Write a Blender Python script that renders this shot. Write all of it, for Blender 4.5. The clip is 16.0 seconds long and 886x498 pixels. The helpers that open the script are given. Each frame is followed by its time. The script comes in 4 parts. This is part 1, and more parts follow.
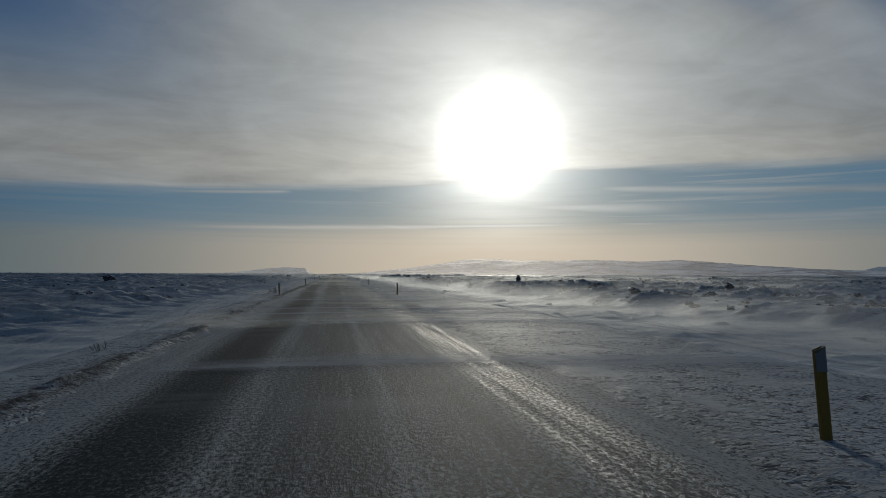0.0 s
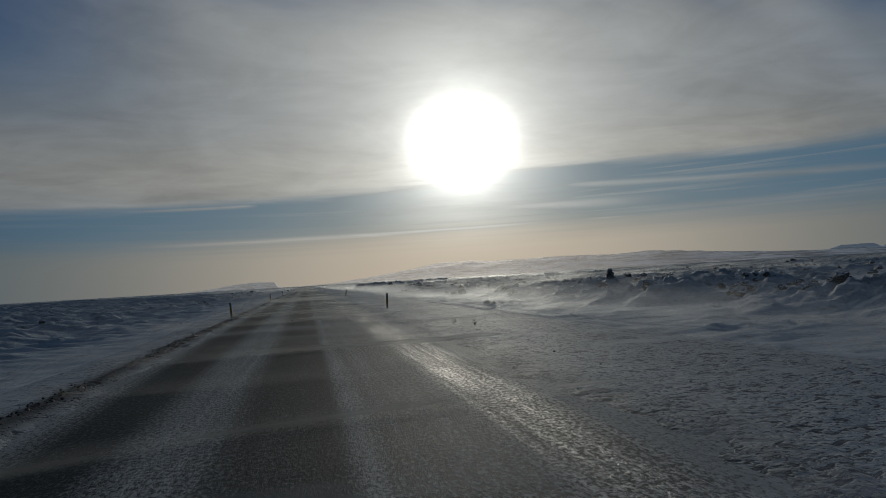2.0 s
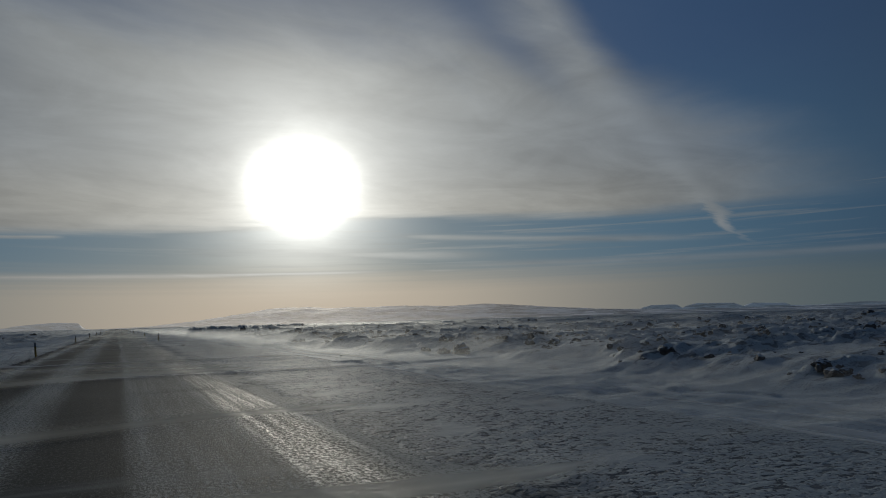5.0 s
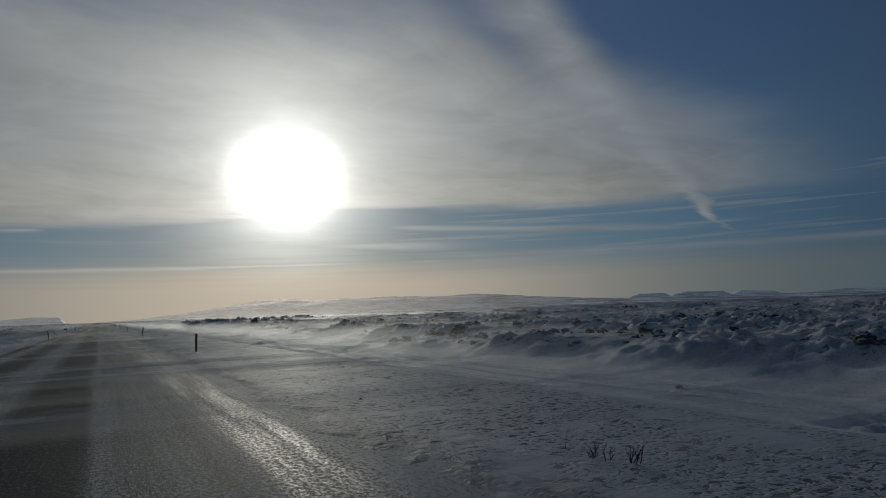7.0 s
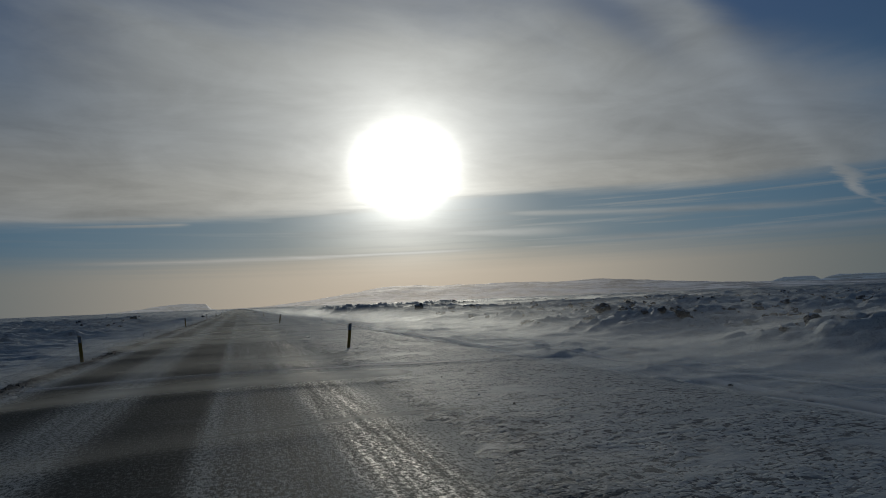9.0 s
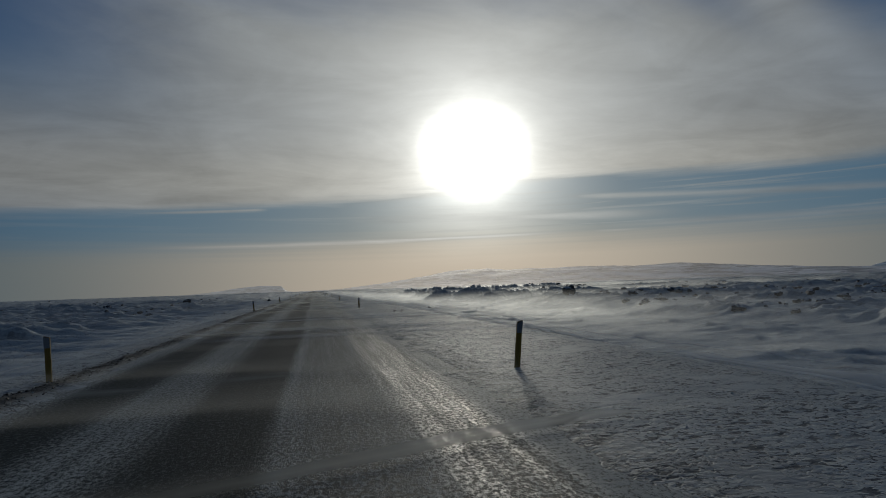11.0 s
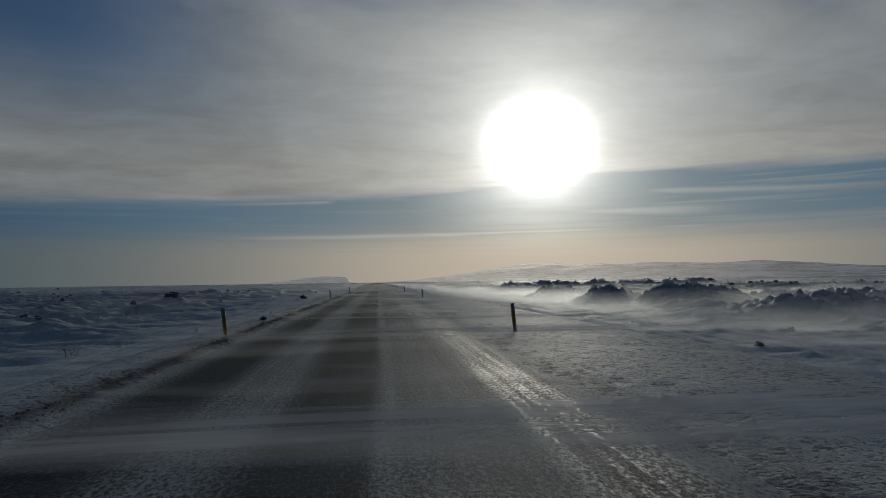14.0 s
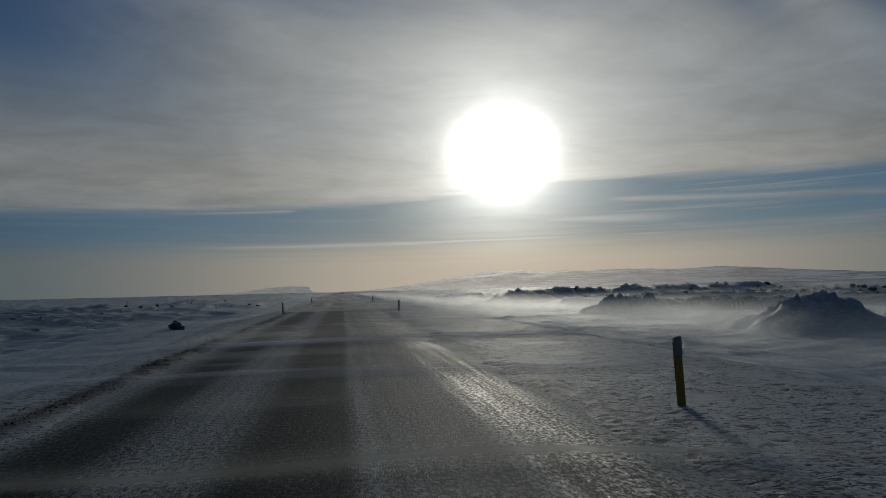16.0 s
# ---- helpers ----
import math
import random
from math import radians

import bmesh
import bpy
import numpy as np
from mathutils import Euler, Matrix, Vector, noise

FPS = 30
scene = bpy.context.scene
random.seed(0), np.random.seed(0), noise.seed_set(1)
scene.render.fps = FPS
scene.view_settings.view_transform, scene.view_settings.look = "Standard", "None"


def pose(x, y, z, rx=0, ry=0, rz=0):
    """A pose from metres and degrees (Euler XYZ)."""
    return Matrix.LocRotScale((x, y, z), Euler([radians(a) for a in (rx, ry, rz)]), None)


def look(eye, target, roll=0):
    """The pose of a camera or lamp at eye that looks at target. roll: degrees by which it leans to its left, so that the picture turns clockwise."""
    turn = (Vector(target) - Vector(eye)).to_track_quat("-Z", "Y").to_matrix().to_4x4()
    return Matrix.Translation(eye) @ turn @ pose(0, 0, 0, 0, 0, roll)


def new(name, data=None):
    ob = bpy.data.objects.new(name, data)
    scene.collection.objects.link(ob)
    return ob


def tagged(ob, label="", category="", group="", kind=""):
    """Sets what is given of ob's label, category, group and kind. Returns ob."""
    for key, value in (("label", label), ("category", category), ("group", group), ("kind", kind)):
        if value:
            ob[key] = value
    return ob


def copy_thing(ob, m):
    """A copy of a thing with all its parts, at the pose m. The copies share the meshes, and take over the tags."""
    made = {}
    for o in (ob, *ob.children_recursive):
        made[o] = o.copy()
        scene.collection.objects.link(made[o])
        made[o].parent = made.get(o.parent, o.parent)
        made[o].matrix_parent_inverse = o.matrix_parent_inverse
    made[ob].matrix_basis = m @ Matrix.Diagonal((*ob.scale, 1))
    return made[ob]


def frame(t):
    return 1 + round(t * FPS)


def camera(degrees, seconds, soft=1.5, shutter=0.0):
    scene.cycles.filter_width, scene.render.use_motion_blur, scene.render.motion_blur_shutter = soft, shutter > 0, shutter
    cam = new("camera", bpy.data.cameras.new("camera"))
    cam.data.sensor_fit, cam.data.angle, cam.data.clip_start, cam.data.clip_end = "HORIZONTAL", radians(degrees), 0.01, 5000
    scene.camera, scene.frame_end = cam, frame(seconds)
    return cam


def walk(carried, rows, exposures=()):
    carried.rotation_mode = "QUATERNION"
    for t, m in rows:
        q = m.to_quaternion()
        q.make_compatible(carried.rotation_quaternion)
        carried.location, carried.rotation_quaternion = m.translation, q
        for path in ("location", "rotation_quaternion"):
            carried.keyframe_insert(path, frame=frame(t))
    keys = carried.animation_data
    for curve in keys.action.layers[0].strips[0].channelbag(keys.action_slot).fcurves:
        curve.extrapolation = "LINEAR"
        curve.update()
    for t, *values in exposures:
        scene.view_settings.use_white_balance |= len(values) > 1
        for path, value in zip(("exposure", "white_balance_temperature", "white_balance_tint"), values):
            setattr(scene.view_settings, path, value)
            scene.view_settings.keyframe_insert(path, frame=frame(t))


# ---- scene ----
cam = camera(70.10, 16.0, soft=0.85)
PATH = [
    (0, pose(-0.429, -4.459, 1.530, 92.288, -0.257, -9.691)),
    (0.5, pose(-0.416, 8.193, 1.530, 94.540, -0.648, -8.803)),
    (1, pose(-0.394, 20.847, 1.530, 93.817, 0.837, -8.026)),
    (1.5, pose(-0.359, 33.505, 1.530, 92.481, 1.380, -8.013)),
    (2, pose(-0.312, 46.040, 1.530, 92.615, 3.401, -12.282)),
    (2.5, pose(-0.268, 58.435, 1.530, 93.154, 5.224, -18.831)),
    (3, pose(-0.243, 70.690, 1.530, 94.300, 5.529, -22.944)),
    (3.5, pose(-0.234, 82.842, 1.530, 96.357, 1.238, -25.071)),
    (4, pose(-0.233, 94.927, 1.530, 97.059, 0.977, -25.992)),
    (6.5, pose(0.009, 154.900, 1.530, 95.255, 2.047, -28.491)),
    (7, pose(0.113, 167.523, 1.530, 95.488, 2.145, -28.404)),
    (7.5, pose(0.223, 180.228, 1.530, 95.890, 1.239, -27.631)),
    (8, pose(0.332, 193.016, 1.530, 95.005, 1.362, -25.648)),
    (8.5, pose(0.432, 205.880, 1.530, 94.874, 2.454, -23.717)),
    (9, pose(0.516, 218.754, 1.530, 94.635, 2.350, -17.753)),
    (9.5, pose(0.578, 231.567, 1.530, 93.536, 1.900, -15.230)),
    (10, pose(0.621, 244.316, 1.530, 93.122, 2.510, -12.648)),
    (12.5, pose(0.121, 305.508, 1.530, 93.953, 1.251, -10.199)),
    (13, pose(0.084, 317.938, 1.530, 93.952, 0.864, -8.538)),
    (13.5, pose(0.051, 330.393, 1.530, 93.161, 0.938, -6.471)),
    (14, pose(0.022, 342.874, 1.530, 92.947, 0.798, -5.862)),
    (14.5, pose(-0.008, 355.387, 1.530, 93.939, 0.559, -6.307)),
    (15, pose(-0.039, 367.940, 1.530, 93.445, 0.445, -7.184)),
    (15.5, pose(-0.067, 380.503, 1.530, 93.719, 0.582, -7.391)),
    (16, pose(-0.092, 393.062, 1.530, 93.662, 1.382, -9.064)),
]
walk(cam, PATH, [(0.0, 0.32), (0.5, 0.24), (1.0, 0.08), (1.5, 0.05), (16.0, 0.05)])

# ---- light: low sun behind thin cloud, blue gaps, warm haze along the horizon ----
SUN_AZ, SUN_EL = 14.75, 11.95
scene.cycles.transparent_max_bounces = 64


class Nodes:
    """Small helper to write node trees as formulas."""

    def __init__(self, tree):
        self.tree = tree

    def node(self, kind, **inputs):
        n = self.tree.nodes.new(kind)
        for key, value in inputs.items():
            self.put(n.inputs[key], value)
        return n

    def put(self, socket, value):
        if isinstance(value, bpy.types.NodeSocket):
            self.tree.links.new(value, socket)
        else:
            socket.default_value = value

    def math(self, op, a, b=0.0, c=0.0):
        n = self.tree.nodes.new("ShaderNodeMath")
        n.operation = op
        for i, v in enumerate((a, b, c)):
            self.put(n.inputs[i], v)
        return n.outputs[0]

    def add(self, a, b):
        return self.math("ADD", a, b)

    def sub(self, a, b):
        return self.math("SUBTRACT", a, b)

    def mul(self, a, b):
        return self.math("MULTIPLY", a, b)

    def div(self, a, b):
        return self.math("DIVIDE", a, b)

    def step(self, lo, hi, v):
        """Smooth step from lo to hi (lo may be the larger one)."""
        n = self.tree.nodes.new("ShaderNodeMapRange")
        n.interpolation_type = "SMOOTHSTEP"
        flip = not isinstance(lo, bpy.types.NodeSocket) and not isinstance(hi, bpy.types.NodeSocket) and lo > hi
        self.put(n.inputs[0], v)
        self.put(n.inputs[1], hi if flip else lo)
        self.put(n.inputs[2], lo if flip else hi)
        n.inputs[3].default_value, n.inputs[4].default_value = (1.0, 0.0) if flip else (0.0, 1.0)
        return n.outputs[0]

    def bell(self, v, centre, width):
        """exp(-((v - centre) / width)^2)"""
        q = self.div(self.sub(v, centre), width)
        return self.math("POWER", 2.71828, self.mul(self.mul(q, q), -1.0))

    def vec(self, x, y, z):
        n = self.tree.nodes.new("ShaderNodeCombineXYZ")
        for i, v in enumerate((x, y, z)):
            self.put(n.inputs[i], v)
        return n.outputs[0]

    def noise(self, vector, scale=1.0, detail=4.0, rough=0.55, warp=0.0):
        n = self.tree.nodes.new("ShaderNodeTexNoise")
        self.put(n.inputs["Vector"], vector)
        n.inputs["Scale"].default_value = scale
        n.inputs["Detail"].default_value = detail
        n.inputs["Roughness"].default_value = rough
        n.inputs["Distortion"].default_value = warp
        return n.outputs[0]

    def mix(self, f, a, b, how="MIX"):
        n = self.tree.nodes.new("ShaderNodeMix")
        n.data_type, n.blend_type = "RGBA", how
        self.put(n.inputs[0], f)
        self.put(n.inputs[6], a if isinstance(a, bpy.types.NodeSocket) else (*a, 1.0))
        self.put(n.inputs[7], b if isinstance(b, bpy.types.NodeSocket) else (*b, 1.0))
        return n.outputs[2]

    def scale(self, colour, f):
        n = self.tree.nodes.new("ShaderNodeVectorMath")
        n.operation = "SCALE"
        self.put(n.inputs[0], colour)
        self.put(n.inputs["Scale"], f)
        return n.outputs[0]

    def plus(self, a, b):
        n = self.tree.nodes.new("ShaderNodeVectorMath")
        n.operation = "ADD"
        self.put(n.inputs[0], a)
        self.put(n.inputs[1], b)
        return n.outputs[0]


def make_world():
    world = bpy.data.worlds.new("winter_sky")
    scene.world = world
    world.use_nodes = True
    world.node_tree.nodes.clear()
    k = Nodes(world.node_tree)
    sky = k.node("ShaderNodeTexSky")
    sky.sky_type, sky.sun_disc = "NISHITA", False
    sky.sun_elevation, sky.sun_rotation = radians(SUN_EL), radians(SUN_AZ)
    sky.air_density, sky.dust_density, sky.ozone_density = 1.0, 0.6, 2.0
    way = k.node("ShaderNodeTexCoord").outputs["Generated"]
    part_of = k.node("ShaderNodeSeparateXYZ", Vector=way)
    x, y, z = part_of.outputs
    el = k.mul(k.math("ARCSINE", z), 57.2958)
    az = k.mul(k.math("ARCTAN2", x, y), 57.2958)
    # angle from the sun
    sd = (math.sin(radians(SUN_AZ)) * math.cos(radians(SUN_EL)), math.cos(radians(SUN_AZ)) * math.cos(radians(SUN_EL)), math.sin(radians(SUN_EL)))
    dot = k.add(k.add(k.mul(x, sd[0]), k.mul(y, sd[1])), k.mul(z, sd[2]))
    off = k.mul(k.math("ARCCOSINE", k.math("MINIMUM", k.math("MAXIMUM", dot, -1.0), 1.0)), 57.2958)
    # a cloud layer seen in perspective, and streaks along the horizon
    depth = k.add(k.math("MAXIMUM", z, 0.0), 0.07)
    soft = k.noise(k.vec(k.div(k.add(x, k.mul(y, 0.5)), depth), k.div(k.sub(y, k.mul(x, 0.5)), depth), 0.0), 0.5, 7.0, 0.58, 0.5)
    fine = k.noise(k.vec(k.div(x, depth), k.mul(k.div(y, depth), 1.6), 3.7), 1.3, 6.0, 0.6, 0.6)
    streak = k.noise(k.vec(k.mul(az, 0.055), k.mul(el, 0.95), 1.3), 1.0, 5.0, 0.55, 0.3)
    streak2 = k.noise(k.vec(k.mul(az, 0.03), k.mul(el, 2.1), 8.1), 1.0, 4.0, 0.5, 0.2)
    # lower edge of the cloud deck, tilted across the view
    edge = k.add(7.3, k.mul(k.sub(k.math("MINIMUM", k.math("MAXIMUM", az, -40.0), 24.0), -5.0), 0.055))
    edge = k.sub(edge, k.mul(k.math("MAXIMUM", k.sub(az, 30.0), 0.0), 0.02))
    edge = k.add(edge, k.mul(k.sub(streak, 0.5), 1.8))
    deck = k.step(-0.4, 1.0, k.sub(el, edge))
    # gaps of clear blue high up on both sides
    up = k.sub(el, 6.0)
    line = k.sub(52.9, k.mul(up, 0.72))
    bound = k.sub(19.0, k.mul(k.sub(az, 45.0), 0.33))
    gap_r = k.mul(k.step(-2.5, 2.5, k.add(k.sub(el, bound), k.mul(k.sub(soft, 0.5), 9.0))), k.step(-1.5, 3.5, k.sub(k.add(az, k.mul(k.sub(fine, 0.5), 5.0)), line)))
    gap_e = k.step(50.0, 64.0, k.add(az, k.mul(k.sub(soft, 0.5), 16.0)))
    gap_r = k.math("MAXIMUM", gap_r, gap_e)
    gap_l = k.mul(k.step(-6.0, -25.0, k.add(az, k.mul(k.sub(soft, 0.5), 24.0))), k.step(11.5, 21.0, k.add(el, k.mul(k.sub(soft, 0.5), 9.0))))
    gap_l = k.math("MAXIMUM", gap_l, k.step(-35.0, -60.0, az))
    gap_m = k.mul(k.step(21.0, 28.0, k.add(el, k.mul(k.sub(soft, 0.5), 18.0))), 0.6)
    gap_z = k.step(28.0, 42.0, el)
    gap = k.math("MAXIMUM", k.math("MAXIMUM", k.math("MAXIMUM", gap_r, gap_l), gap_m), gap_z)
    # the wisp that hangs down to the horizon band
    wide = k.add(0.35, k.mul(k.math("MAXIMUM", up, 0.0), 0.125))
    side = k.div(k.sub(k.add(az, k.mul(k.sub(fine, 0.5), 4.0)), line), wide)
    wisp = k.mul(k.mul(k.step(1.35, -0.2, side), k.step(-1.9, -0.3, side)), k.step(4.8, 7.6, el))
    cover = k.mul(deck, k.sub(1.0, k.mul(gap, 0.95)))
    cover = k.mul(cover, k.sub(1.0, k.mul(k.mul(k.bell(side, -2.3, 1.0), k.step(17.0, 24.0, el)), 0.5)))
    cover = k.mul(cover, k.sub(1.0, k.mul(k.step(40.0, 62.0, az), 0.45)))
    cover = k.math("MAXIMUM", cover, k.mul(wisp, k.add(0.40, k.mul(fine, 0.7))))
    # thin bright streaks in the blue band below the deck
    thin = k.noise(k.vec(k.mul(az, 0.05), k.mul(el, 1.5), 8.1), 1.0, 5.0, 0.55, 0.3)
    band = k.mul(k.step(0.5, 0.66, thin), k.mul(k.step(3.0, 5.0, el), k.step(12.0, 9.0, el)))
    cover = k.math("MAXIMUM", cover, k.mul(band, k.add(0.14, k.mul(k.step(0.0, 14.0, az), 0.3))))
    wob = k.mul(k.sub(streak2, 0.5), 0.5)
    for base, slope, pivot, width, az0, az1, az2, az3, much in (
            (4.15, 0.012, 0.0, 0.15, -17.0, -6.0, 26.0, 14.0, 1.0),
            (7.15, 0.035, -6.0, 0.13, -18.0, -9.0, -3.5, -5.0, 0.75),
            (7.45, -0.05, 27.0, 0.24, 21.0, 27.0, 54.0, 44.0, 0.55),
            (5.95, -0.02, 20.0, 0.38, 9.0, 15.0, 34.0, 26.0, 0.6),
            (4.75, -0.012, 40.0, 0.3, 24.0, 36.0, 75.0, 60.0, 0.5)):
        at = k.add(k.add(base, k.mul(k.sub(az, pivot), slope)), wob)
        ray = k.mul(k.bell(el, at, width), k.mul(k.step(az0, az1, az), k.step(az2, az3, az)))
        cover = k.math("MAXIMUM", cover, k.mul(ray, much))
    near = k.bell(az, 15.0, 27.0)
    blue = k.scale(sky.outputs[0], 0.05)
    high = k.step(8.0, 24.0, el)
    blue = k.mix(0.86, blue, k.mix(high, k.mix(near, (0.026, 0.082, 0.150), (0.060, 0.120, 0.172)), (0.014, 0.047, 0.120)))
    blue = k.mix(k.step(27.0, 68.0, off), blue, (0.024, 0.042, 0.076))
    tone = k.add(0.40, k.mul(soft, 0.8))
    tone = k.add(tone, k.mul(k.sub(fine, 0.5), 0.5))
    patchy = k.noise(k.vec(k.mul(az, 0.11), k.mul(el, 0.26), 5.5), 1.0, 6.0, 0.6, 0.8)
    tone = k.add(tone, k.mul(k.sub(patchy, 0.5), 0.5))
    tone = k.add(tone, k.mul(wisp, 0.12))
    cloud = k.mix(near, (0.130, 0.156, 0.188), (0.210, 0.225, 0.228))
    cloud = k.mix(k.mul(k.bell(el, 9.5, 3.2), k.add(0.35, k.mul(near, 0.55))), cloud, (0.285, 0.278, 0.246))
    cloud = k.scale(cloud, tone)
    colour = k.mix(cover, blue, cloud)
    # warm band on the horizon
    low = k.step(5.4, 2.2, k.add(el, k.mul(k.sub(streak2, 0.5), 1.6)))
    warm = k.mix(near, (0.054, 0.084, 0.098), (0.50, 0.43, 0.34))
    colour = k.mix(k.mul(low, 0.9), colour, warm)
    # forward glow of the sun in the thin cloud
    wide_glow = k.mul(k.math("POWER", 2.71828, k.mul(off, -1.0 / 3.8)), 1.6)
    across, rise = k.mul(k.sub(az, SUN_AZ), math.cos(radians(SUN_EL))), k.mul(k.sub(el, SUN_EL), 1.12)
    flat_off = k.math("SQRT", k.add(k.mul(across, across), k.mul(rise, rise)))
    flat_off = k.add(flat_off, k.mul(k.sub(k.noise(k.vec(k.mul(az, 0.35), k.mul(el, 0.6), 2.2), 1.0, 4.0, 0.6), 0.5), 1.1))
    core = k.mul(k.bell(flat_off, 0.0, 2.9), 5.0)
    wide_glow = k.add(wide_glow, k.mul(k.math("POWER", 2.71828, k.mul(off, -1.0 / 12.0)), 0.60))
    veil = k.mul(k.add(wide_glow, core), k.add(0.86, k.mul(k.sub(fine, 0.5), 0.34)))
    veil = k.mul(veil, k.math("MAXIMUM", k.add(0.16, k.mul(cover, 0.84)), k.bell(off, 0.0, 10.0)))
    veil = k.mul(veil, k.step(-1.5, 6.0, el))
    colour = k.plus(colour, k.scale(k.vec(0.95, 0.95, 0.89), veil))
    # below the horizon: snow-lit ground tone
    colour = k.mix(k.step(0.0, -2.0, el), colour, (0.05, 0.055, 0.065))
    out = k.node("ShaderNodeOutputWorld")
    bg = k.node("ShaderNodeBackground", Color=colour, Strength=1.0)
    k.tree.links.new(bg.outputs[0], out.inputs[0])
    world.cycles.sampling_method = "MANUAL"
    world.cycles.sample_map_resolution = 1024


make_world()
sun = new("sun", bpy.data.lights.new("sun", "SUN"))
sun.data.energy, sun.data.angle, sun.data.color = 0.72, radians(6.5), (1.0, 0.945, 0.80)
sun_way = Vector((math.sin(radians(SUN_AZ)) * math.cos(radians(SUN_EL)), math.cos(radians(SUN_AZ)) * math.cos(radians(SUN_EL)), math.sin(radians(SUN_EL))))
sun.matrix_world = look(sun_way * 100, (0, 0, 0))


# ---- materials ----
def material(name):
    m = bpy.data.materials.new(name)
    m.use_nodes = True
    m.node_tree.nodes.clear()
    k = Nodes(m.node_tree)
    shader = k.node("ShaderNodeBsdfPrincipled")
    out = k.node("ShaderNodeOutputMaterial")
    m.node_tree.links.new(shader.outputs[0], out.inputs[0])
    where = k.node("ShaderNodeNewGeometry")
    return m, k, shader, where


def relief(k, shader, height, strength, distance):
    b = k.node("ShaderNodeBump", Height=height, Strength=strength, Distance=distance)
    k.tree.links.new(b.outputs[0], shader.inputs["Normal"])


def place(k, where, sx=1.0, sy=1.0, sz=1.0):
    p = k.node("ShaderNodeSeparateXYZ", Vector=where.outputs["Position"]).outputs
    return k.vec(k.mul(p[0], sx), k.mul(p[1], sy), k.mul(p[2], sz)), p


def make_snow(name, rock=0.0, soil=0.0, crust=0.3, speck=0.0, edge=False, tone=1.0):
    """Wind-packed snow; rock: how much bare lava shows on steep faces; soil: bare earth patches."""
    m, k, s, where = material(name)
    pos, p = place(k, where)
    long, _ = place(k, where, 0.35, 1.6)
    big = k.noise(pos, 0.12, 3.0)
    drift = k.noise(long, 1.0, 5.0, 0.6, 0.3)
    grain = k.noise(pos, 14.0, 3.0, 0.6)
    colour = k.mix(big, (0.285, 0.345, 0.385), (0.37, 0.43, 0.455))
    colour = k.mix(k.mul(k.step(0.5, 0.75, drift), 0.45), colour, (0.33, 0.37, 0.385))
    colour = k.mix(k.mul(k.step(0.56, 0.72, grain), 0.3), colour, (0.29, 0.315, 0.325))
    colour = k.scale(colour, tone)
    rough = 0.70
    dry = 1.0  # where no bare ground or dark fleck takes the snow's gloss away
    if soil:
        patch = k.noise(k.vec(p[0], k.mul(p[1], 0.6), 0.0), 0.4, 7.0, 0.68)
        colour = k.mix(k.mul(k.step(0.57, 0.66, patch), soil), colour, (0.10, 0.095, 0.095))
    if speck:
        # dark flecks: grit, and the shade of crust pits painted into the colour
        fleck = k.noise(k.vec(k.mul(p[0], 0.7), k.mul(p[1], 1.1), p[2]), 9.0, 3.0, 0.6)
        fleck = k.math("MAXIMUM", fleck, k.noise(k.vec(p[0], k.mul(p[1], 0.8), 7.0), 21.0, 3.0, 0.6))
        zone = k.noise(pos, 0.7, 4.0, 0.6)
        colour = k.mix(k.mul(k.mul(k.step(0.565, 0.61, fleck), k.step(0.34, 0.48, zone)), speck), colour, (0.055, 0.066, 0.08))
        dry = k.sub(1.0, k.mul(k.mul(k.step(0.565, 0.61, fleck), k.step(0.34, 0.48, zone)), speck))
    if edge:
        clump = k.add(k.noise(k.vec(k.mul(p[0], 1.2), k.mul(p[1], 0.25), 0.0), 1.0, 4.0, 0.7), k.mul(k.sub(k.noise(pos, 6.0, 4.0, 0.7), 0.5), 0.7))
        soilline = k.mul(k.bell(p[0], -4.02, 0.32), k.step(0.16, 0.34, k.sub(clump, k.mul(k.step(50.0, 28.0, p[1]), 0.22))))
        colour = k.mix(k.mul(soilline, 0.9), colour, k.mix(grain, (0.016, 0.017, 0.017), (0.065, 0.06, 0.054)))
        dry = k.mul(dry, k.sub(1.0, k.mul(soilline, 0.9)))
        # thin, gritty cover towards the lane on the other side
        reach = k.add(p[0], k.mul(k.sub(k.noise(k.vec(k.mul(p[0], 0.8), k.mul(p[1], 0.3), 6.0), 1.0, 5.0, 0.65), 0.5), 2.2))
        thin = k.mul(k.mul(k.step(4.1, 2.5, reach), k.step(-1.0, 1.0, p[0])), k.add(0.35, k.mul(k.step(0.42, 0.58, k.noise(pos, 9.0, 4.0, 0.7)), 0.6)))
        colour = k.mix(thin, colour, (0.085, 0.10, 0.105))
        dry = k.mul(dry, k.sub(1.0, k.mul(thin, 0.8)))
    if rock:
        nz = k.node("ShaderNodeSeparateXYZ", Vector=where.outputs["Normal"]).outputs[2]
        jag = k.noise(k.vec(k.mul(p[0], 0.6), p[1], k.mul(p[2], 2.5)), 2.6, 8.0, 0.82)
        bare = k.mul(k.step(0.64, 0.48, k.add(nz, k.mul(k.sub(jag, 0.5), 0.75))), 0.9)
        field = k.node("ShaderNodeAttribute")
        field.attribute_name = "rockiness"
        ledge = k.noise(k.vec(k.mul(p[0], 0.5), p[1], k.mul(p[2], 1.5)), 1.3, 5.0, 0.62, 0.4)
        ledge = k.mul(k.step(0.555, 0.59, ledge), field.outputs["Fac"])
        bare = k.math("MAXIMUM", bare, k.mul(ledge, 0.9))
        stone = k.mix(k.noise(pos, 5.0, 4.0), (0.045, 0.052, 0.062), (0.12, 0.128, 0.14))
        colour = k.mix(k.mul(bare, rock), colour, stone)
